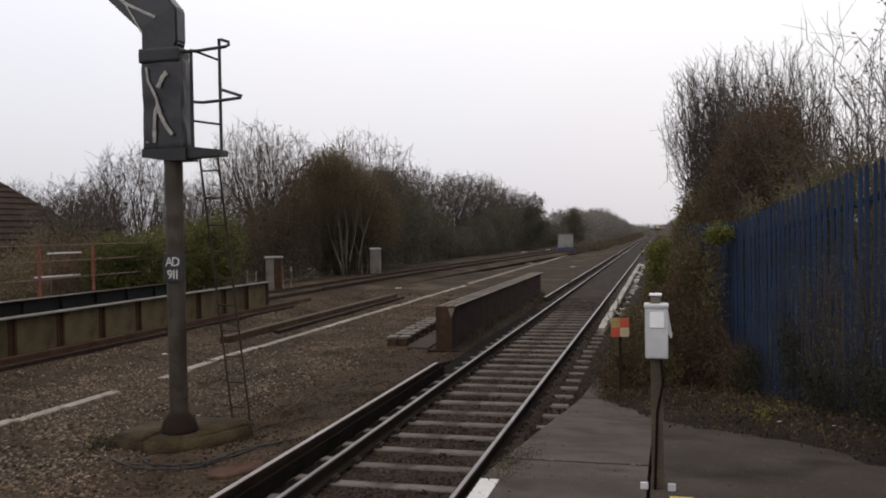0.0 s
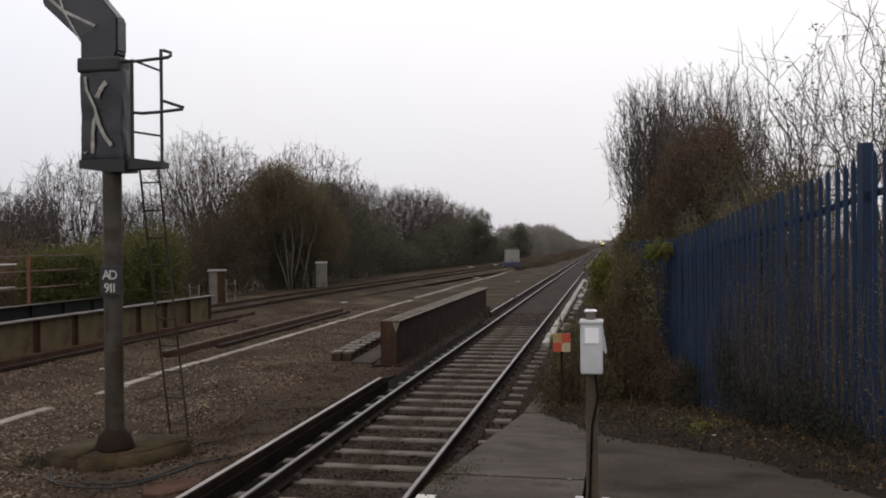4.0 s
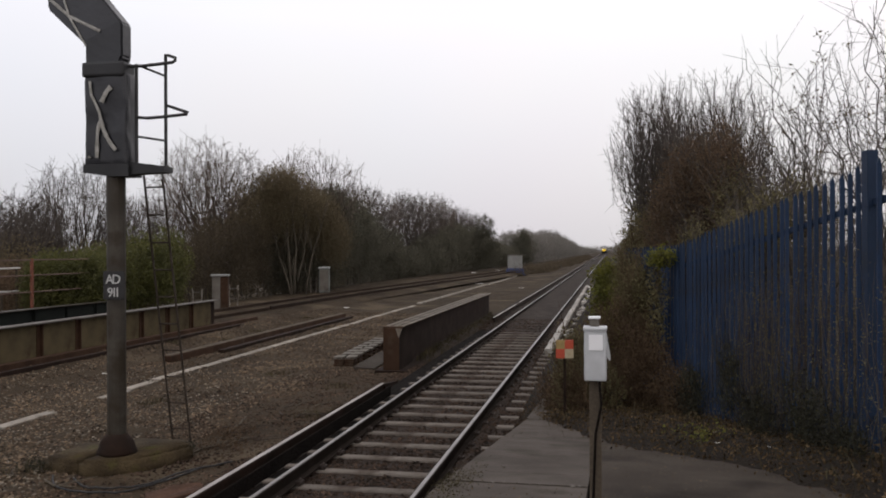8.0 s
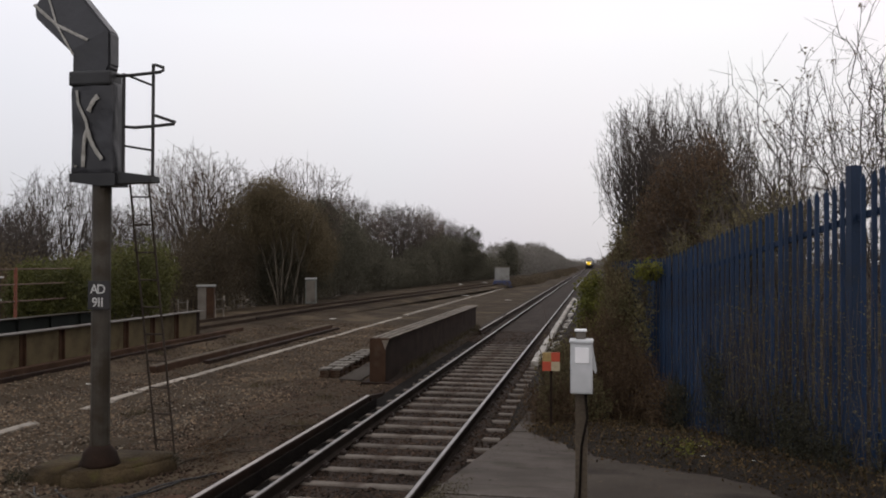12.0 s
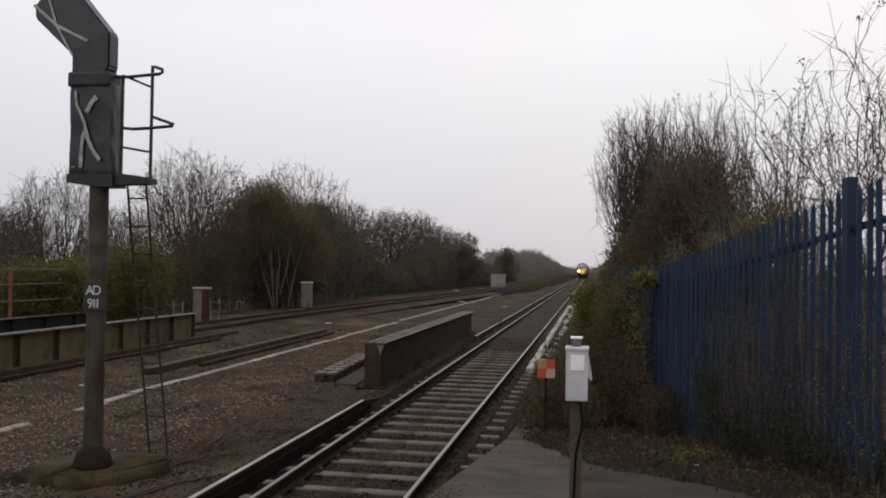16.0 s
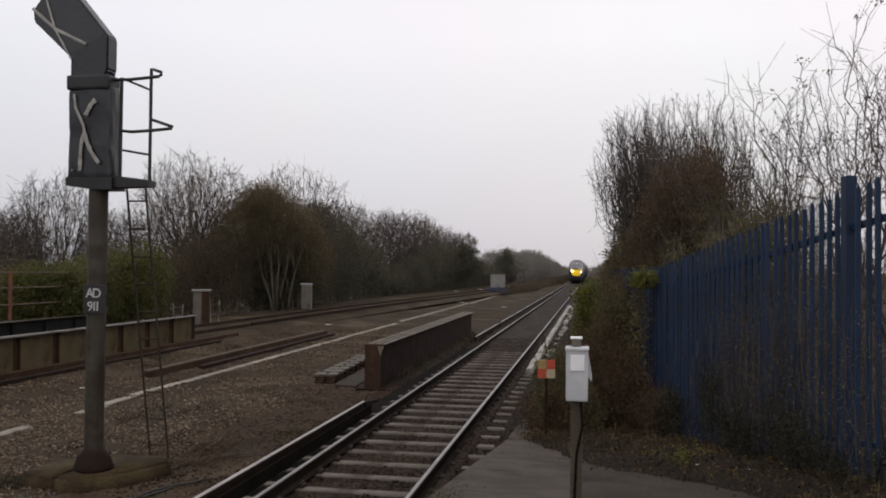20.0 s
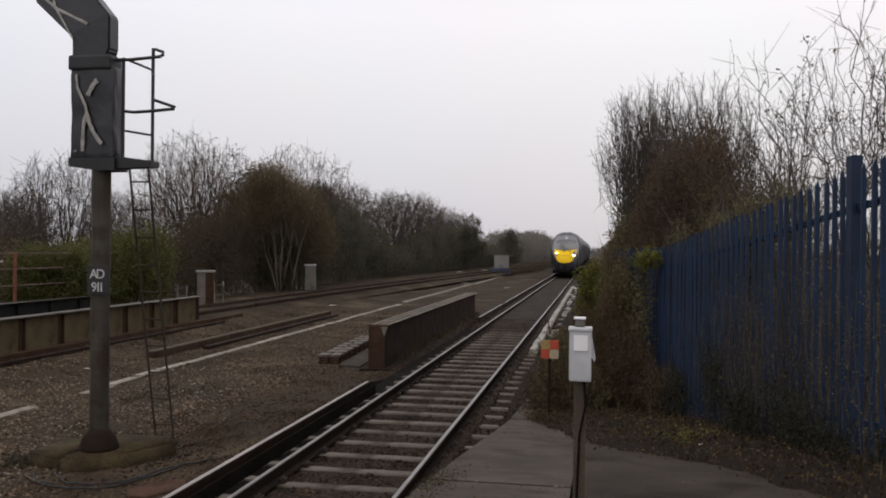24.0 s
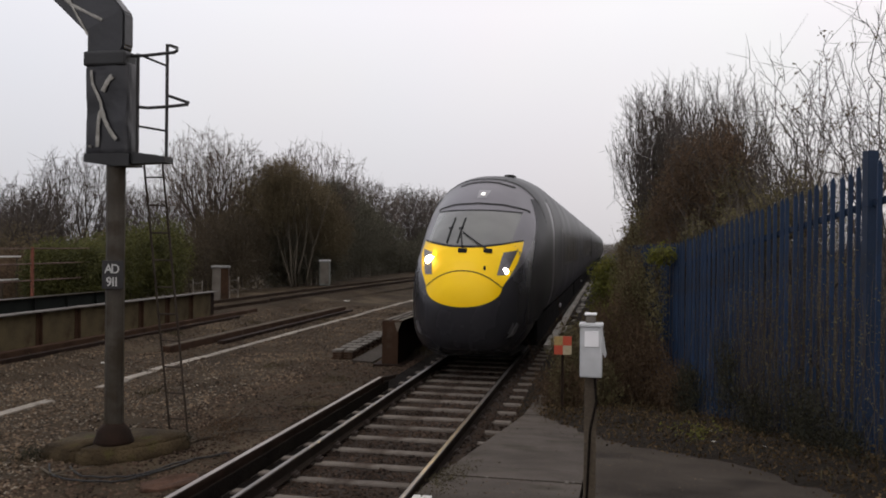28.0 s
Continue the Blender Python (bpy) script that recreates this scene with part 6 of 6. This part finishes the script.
    plant_bush("bush", "low green ivy on the fence top", 112, [(1.95, 12.5, 2.75, 0.35, 0.5, 0.5), (1.75, 12.9, 3.0, 0.35, 0.5, 0.6), (2.1, 11.8, 2.6, 0.25, 0.5, 0.35), (1.95, 11.0, 2.7, 0.30, 0.6, 0.45), (2.35, 11.4, 2.8, 0.35, 0.5, 0.5), (2.3, 10.6, 2.8, 0.25, 0.5, 0.35), (1.55, 11.4, 2.55, 0.18, 0.7, 0.30), (1.2, 12.8, 2.45, 0.2, 0.7, 0.35)], 2300, 0.021, "leaf_olive", 5, 0.06, stems=4, twiggy=600)
    plant_bush("bush", "yellow-green leafy shrub beside the cable trough", 113, [(-0.02, 16.2, 1.62, 0.32, 0.45, 0.52), (0.05, 16.4, 1.0, 0.38, 0.5, 0.65), (0.30, 15.6, 1.6, 0.22, 0.4, 0.35), (0.28, 14.6, 1.15, 0.30, 0.4, 0.55)], 2300, 0.036, "leaf_yellow", 5, 0.06, stems=8)
    plant_bush("bush", "dark leafy creeper hanging over the end of the fence", 120, [(0.42, 13.7, 1.5, 0.20, 0.5, 0.75), (0.32, 14.8, 1.55, 0.24, 0.6, 0.8), (0.66, 12.5, 1.55, 0.10, 0.16, 0.65), (0.38, 15.8, 1.8, 0.22, 0.5, 0.8)], 3600, 0.024, "leaf_olive", 5, 0.06, stems=14, stem_mat="bracken", twiggy=800, twig_mat="bracken")
    plant_bush("bush", "yellow-green leafy spray by the fence", 114, [(0.72, 12.3, 2.22, 0.18, 0.2, 0.12)], 110, 0.032, "leaf_yellow", 5, 0.05, stems=4)
    plant_bush("bush", "dark brown dead bracken and brambles against the fence", 115, [(0.42, 12.6, 0.55, 0.34, 0.6, 0.85), (0.2, 13.6, 0.75, 0.42, 0.8, 0.95), (0.0, 15.2, 0.6, 0.45, 0.8, 0.8), (-0.2, 17.5, 0.4, 0.4, 1.2, 0.6), (0.55, 12.1, 0.5, 0.28, 0.35, 0.75), (0.85, 11.6, 0.4, 0.22, 0.5, 0.45), (-0.5, 11.5, 0.35, 0.26, 0.3, 0.42), (-0.75, 12.3, 0.2, 0.3, 0.6, 0.4)], 13500, 0.016, "bracken", 5, 0.06, stems=10, stem_mat="bracken", twiggy=900, twig_mat="bracken")
    plant_bush("bush", "olive ivy and weeds round the warning board", 116, [(-0.52, 12.0, 0.72, 0.26, 0.35, 0.62), (-0.35, 13.2, 0.55, 0.32, 0.7, 0.6), (-0.1, 12.2, 0.35, 0.3, 0.5, 0.4), (-0.58, 11.6, 0.42, 0.14, 0.25, 0.4)], 2100, 0.022, "leaf_olive", 5, 0.05, stems=14, stem_mat="bracken", twiggy=500, twig_mat="bracken")
    plant_bush("bush", "straggling dark ivy patches on the blue fence", 117, [(1.30, 10.0, 0.9, 0.08, 0.4, 0.45), (1.72, 8.0, 0.70, 0.10, 0.5, 0.25), (1.0, 11.2, 0.5, 0.16, 0.5, 0.35), (1.85, 7.2, 0.75, 0.10, 0.6, 0.18), (1.45, 9.0, 0.6, 0.12, 0.6, 0.3), (1.70, 8.2, 0.85, 0.06, 1.6, 0.40), (2.1, 6.4, 0.8, 0.1, 0.5, 0.25)], 3000, 0.015, "ivy_dark", 5, 0.05, twiggy=300, twig_mat="ivy_dark")
    # bramble stems that climb the pales
    rng, sprays = random.Random(12), []
    stems = thing("creeper", "thin leafless creeper stems climbing the blue fence", "creeper")
    for k in range(180):
        u = rng.gauss(1.5, 1.2)
        x, y, top = fence_line(u)
        z = top - 2.4
        pts = []
        for i in range(7):
            x, y, top = fence_line(u)
            pts.append((x - 0.05 + rng.uniform(-0.05, 0.02), y, z))
            u += rng.gauss(0, 0.07)
            z += rng.uniform(0.12, 0.36)
        part("stem", tube(pts, [rng.uniform(0.0018, 0.0034)] * 4 + [0.002, 0.0016, 0.0012], 4, None, False), "pale_bark" if k % 4 == 0 else "bark", stems)
        sprays.extend(p for p in pts[1:7] if rng.random() < 0.6)
    part("foliage", leaves(126, sprays, 6, 0.08, 0.011), "leaf_olive", stems, "small pale withered leaves")
    lit_pts, green_pts = [], []
    for k in range(12000):
        x, y = rng.uniform(-1.0, 2.5), rng.uniform(4.0, 13.0)
        e = y - verge_edge(x)
        if e < rng.choice((-0.05, -0.12, -0.15, -0.5)) * rng.random() or x > 2.0 - (y - 7.23) * 0.2126:
            continue
        lit_pts.append((x, y, max(verge_height(x, y), ramp_height(y)) + rng.uniform(0.0, 0.03)))
    for k in range(1500):
        x, y = rng.uniform(-1.35, -0.5), rng.uniform(9.2, 14.0)
        if x < -1.06 or y > verge_edge(x) - 0.1:
            lit_pts.append((x, y, max(verge_height(x, y), -0.26) + rng.uniform(0.0, 0.05)))
    for k in range(44):
        x, y = rng.gauss(0.85, 0.15), rng.gauss(8.3, 0.3)
        green_pts.append((x, y, verge_height(x, y) + rng.uniform(0.01, 0.06)))
    gv, gf = [], []
    for k in range(800):
        x, y = rng.uniform(-1.0, 2.2), rng.uniform(4.5, 13.5)
        e = y - verge_edge(x)
        if e < 0.02 + 0.25 * abs(noise.noise((x * 3, y * 3, 1))) or x > 1.98 - (y - 7.23) * 0.2126:
            continue
        z = verge_height(x, y) - 0.01
        h, a = rng.uniform(0.03, 0.13) * (1.6 if noise.noise((x * 1.5, y * 1.5, 9)) > 0.15 else 0.7), rng.uniform(0, 6.28)
        dx, dy, w = math.cos(a), math.sin(a), 0.004
        k0 = len(gv)
        tip = (x + dx * h * 0.7, y + dy * h * 0.7, z + h)
        gv += [(x - dy * w, y + dx * w, z), (x + dy * w, y - dx * w, z), (x + dx * h * 0.25 + dy * w, y + dy * h * 0.25 - dx * w, z + h * 0.6), (x + dx * h * 0.25 - dy * w, y + dy * h * 0.25 + dx * w, z + h * 0.6), tip]
        gf += [(k0, k0 + 1, k0 + 2, k0 + 3), (k0 + 3, k0 + 2, k0 + 4)]
    tagged(part("dry_grass", (gv, gf), "dead_grass"), "dry brown grass blades on the verge", "grass", kind="stuff")
    tagged(part("leaf_litter", leaves(121, lit_pts, 2, 0.03, 0.017), "litter"), "dead brown and yellow leaves on the verge", "leaves", kind="stuff")
    tagged(part("moss", leaves(123, MOSS, 5, 0.014, 0.007), "moss"), "olive moss and crumbs along the platform edge", "moss", kind="stuff")
    tagged(part("weeds", leaves(122, green_pts, 5, 0.04, 0.018), "leaf_yellow"), "small yellow-green weeds on the verge", "weeds", kind="stuff")


def dry_tufts(name, label, seed, count, place, tall):
    """Thin dead grass blades; place(rng) gives (x, y, z) of a blade's foot."""
    rng = random.Random(seed)
    v, f = [], []
    for k in range(count):
        x, y, z = place(rng)
        h, a, w = rng.uniform(0.4, 1.0) * tall, rng.uniform(0, math.tau), 0.004
        dx, dy, k0 = math.cos(a), math.sin(a), len(v)
        bow = rng.uniform(0.15, 0.8)
        v += [(x - dy * w, y + dx * w, z), (x + dy * w, y - dx * w, z), (x + dx * h * bow * 0.3 + dy * w, y + dy * h * bow * 0.3 - dx * w, z + h * 0.6),
              (x + dx * h * bow * 0.3 - dy * w, y + dy * h * bow * 0.3 + dx * w, z + h * 0.6), (x + dx * h * bow, y + dy * h * bow, z + h)]
        f += [(k0, k0 + 1, k0 + 2, k0 + 3), (k0 + 3, k0 + 2, k0 + 4)]
    tagged(part(name, (v, f), "dead_grass"), label, "grass", kind="stuff")


def build_tufts():
    def by_girder(rng):
        y = 18.8 + 12.4 * rng.random() ** 1.2
        x = -4.30 + 0.28 * rng.random() ** 1.5
        return x, y, between(x, [-4.3, -3.95], [between(y, [18.2, 19.2, 31.4], [-0.24, -0.12, -0.04]), -0.24]) - 0.02
    dry_tufts("dead_grass", "grey dead grass and weeds along the girder foot", 61, 1500, by_girder, 0.2)
    spots = [(-6.72, 8.95), (-6.5, 9.9), (-10.6, 22.5), (-10.9, 25.0), (-11.4, 21.0), (-9.3, 27.0), (-7.6, 13.2), (-6.9, 16.8), (-11.0, 30.0), (-5.1, 15.6), (-4.6, 12.8)]
    def in_spots(rng):
        x, y = rng.choice(spots)
        x, y = x + rng.gauss(0, 0.14), y + rng.gauss(0, 0.18)
        return x, y, ground_height(x, y)
    dry_tufts("weed_tufts", "small withered grass tufts on the ballast", 62, 1500, in_spots, 0.09)
    plant_bush("weeds", "small green moss and weeds at the plinth corner", 63, [(-6.62, 8.9, -0.16, 0.16, 0.12, 0.07), (-5.2, 9.9, -0.1, 0.12, 0.12, 0.06)], 160, 0.011, "ivy_dark", 5, 0.03, category="weeds")


def build_scraps():
    """Small pale litter and dead sticks that lie about."""
    rng = random.Random(31)
    for x, y, size in ((-10.4, 16.15, 0.06), (-11.1, 35.1, 0.14), (-13.3, 83.9, 0.5), (-12.1, 94.0, 0.5), (-9.72, 63.5, 0.30), (-5.79, 56.8, 0.2), (0.93, 7.85, 0.022), (1.30, 7.5, 0.016), (0.98, 8.5, 0.018)):
        z = ground_height(x, y) if x < -4 else max(verge_height(x, y), ramp_height(y))
        scrap = thing("litter_scrap", "crumpled pale scrap of litter on the ground", "litter")
        g = 4
        grid = [[((i - g / 2) / g * size * 2, (j - g / 2) / g * size, 0.25 * size * abs(noise.noise((i * 0.9 + x, j * 0.9, 2)))) for i in range(g + 1)] for j in range(g + 1)]
        part("sheet", strips(grid), "white_paint", scrap)
        scrap.matrix_basis = pose(x, y, z + 0.02, 0, 0, rng.uniform(0, 180))
    for k in range(16):
        x, y, a = rng.uniform(-5.9, -4.35), rng.uniform(9.6, 14.0), rng.uniform(-0.4, 1.0)
        n = rng.uniform(0.3, 0.9)
        b = thing("dead_stick", "thin dark dead stick lying on the ballast", "stick")
        pts = [(x + n * f * math.sin(a) + rng.gauss(0, 0.03), y + n * f * math.cos(a), ground_height(x, y) + 0.03 + 0.02 * rng.random()) for f in (0, 0.35, 0.7, 1)]
        part("stick", tube(pts, [0.011, 0.009, 0.007, 0.004], 5), "bark" if k % 3 else "pale_bark", b)
    plant_bush("weeds", "small dark heap of dead weeds by the ladder foot", 125, [(-4.95, 10.3, -0.14, 0.30, 0.35, 0.10), (-5.15, 11.2, -0.18, 0.3, 0.3, 0.07)], 260, 0.014, "bracken", 5, 0.04, category="weeds")


def build_house():
    h = thing("house", "house with a brown tiled hipped roof behind the railway", "house")
    x0, x1, y0, y1, e, r = -42.2, -29.7, 31.0, 41.0, 1.9, 6.2
    part("wall", cuboid(x0 + 0.4, x1 - 0.4, y0 + 0.4, y1 - 0.4, -1.6, e + 0.1), "brick", h)
    v = [(x0, y0, e), (x1, y0, e), (x1, y1, e), (x0, y1, e), (x0 + 4.0, 36, r), (x1 - 4.6, 36, r)]
    part("roof", (v, [(0, 1, 5, 4), (1, 2, 5), (2, 3, 4, 5), (3, 0, 4), (3, 2, 1, 0)]), "roof_tile", h, "brown tiled roof")
    for k in range(14):
        f = k / 14
        a, b = Vector(v[1]).lerp(Vector(v[5]), f), Vector(v[0]).lerp(Vector(v[4]), f)
        c = Vector(v[2]).lerp(Vector(v[5]), f)
        part("tile_course", tube([b + Vector((0, -0.02, 0.03)), a + Vector((0.02, -0.02, 0.03)), c + Vector((0.02, 0, 0.03))], 0.035, 4), "roof_tile", h)
    board = thing("white_boards", "two white boards lying behind the bridge railing", "boards")
    part("board", cuboid(-0.3, 1.75, 0.02, 0.12, 0.02, 0.07, 0.01), "white_paint", board)
    part("board", cuboid(0.5, 1.8, 0.4, 0.46, 0.70, 0.75, 0.01), "white_paint", board)
    for u in (-0.1, 0.75, 1.6):
        part("leg", cuboid(u, u + 0.05, 0.05, 0.10, -1.3, 0.02, 0.005), "wood_grey", board)
    for u in (0.6, 1.65):
        part("leg", cuboid(u, u + 0.05, 0.405, 0.455, -1.3, 0.70, 0.005), "wood_grey", board)
    board.matrix_basis = pose(-17.6, 21.3, 1.10, 0, 0, 82)


build_left_trees()
build_right_plants()
build_scraps()
build_tufts()
build_house()
build_stones("ballast_stones", 40000, (-12, -4.3, 6.5, 34), 0.034, "stone", "loose brown and grey ballast stones", 1, lambda x, y: y < 17 and x > -5.7 + 0.8 * noise.noise((y * 0.5, 0, 0)))
build_stones("brown_stones", 11000, (-6.4, -4.0, 5.5, 18), 0.029, "brown_stone", "dark reddish-brown stones beside the conductor rail", 7)
build_stones("platform_grit", 1700, (-1.04, 1.5, 4.1, 10.8), 0.0065, "stone", "fine grit and crumbs lying on the platform ramp", 9)
build_stones("pale_stones", 7000, (-11.5, -6.0, 7.5, 17), 0.03, "pale_stone", "paler grey ballast stones round the signal", 6)
build_stones("track_stones", 25000, (TRACK - 1.9, TRACK + 1.5, 5.0, 30), 0.028, "dark_stone", "dark sooty stones between the sleepers", 2, lambda x, y: abs((y - 10.03 + 0.3415) % 0.683 - 0.3415) < 0.10 + 0.03 * noise.noise((x * 4, y * 4, 0)) and abs(x - TRACK) < 1.22 and not 0.82 < x - TRACK < 1.0)


# ---- what moves ----
def motions():
    rows = ((0, 660), (5.5, 480), (8, 405), (11, 328), (15, 235), (20, 143), (23.5, 82), (25, 56.5), (26, 42.0), (27, 28.0), (27.5, 21.4), (28, 15.0))
    walk(TRAIN, [(t, pose(TRACK, y, 0)) for t, y in rows])


motions()
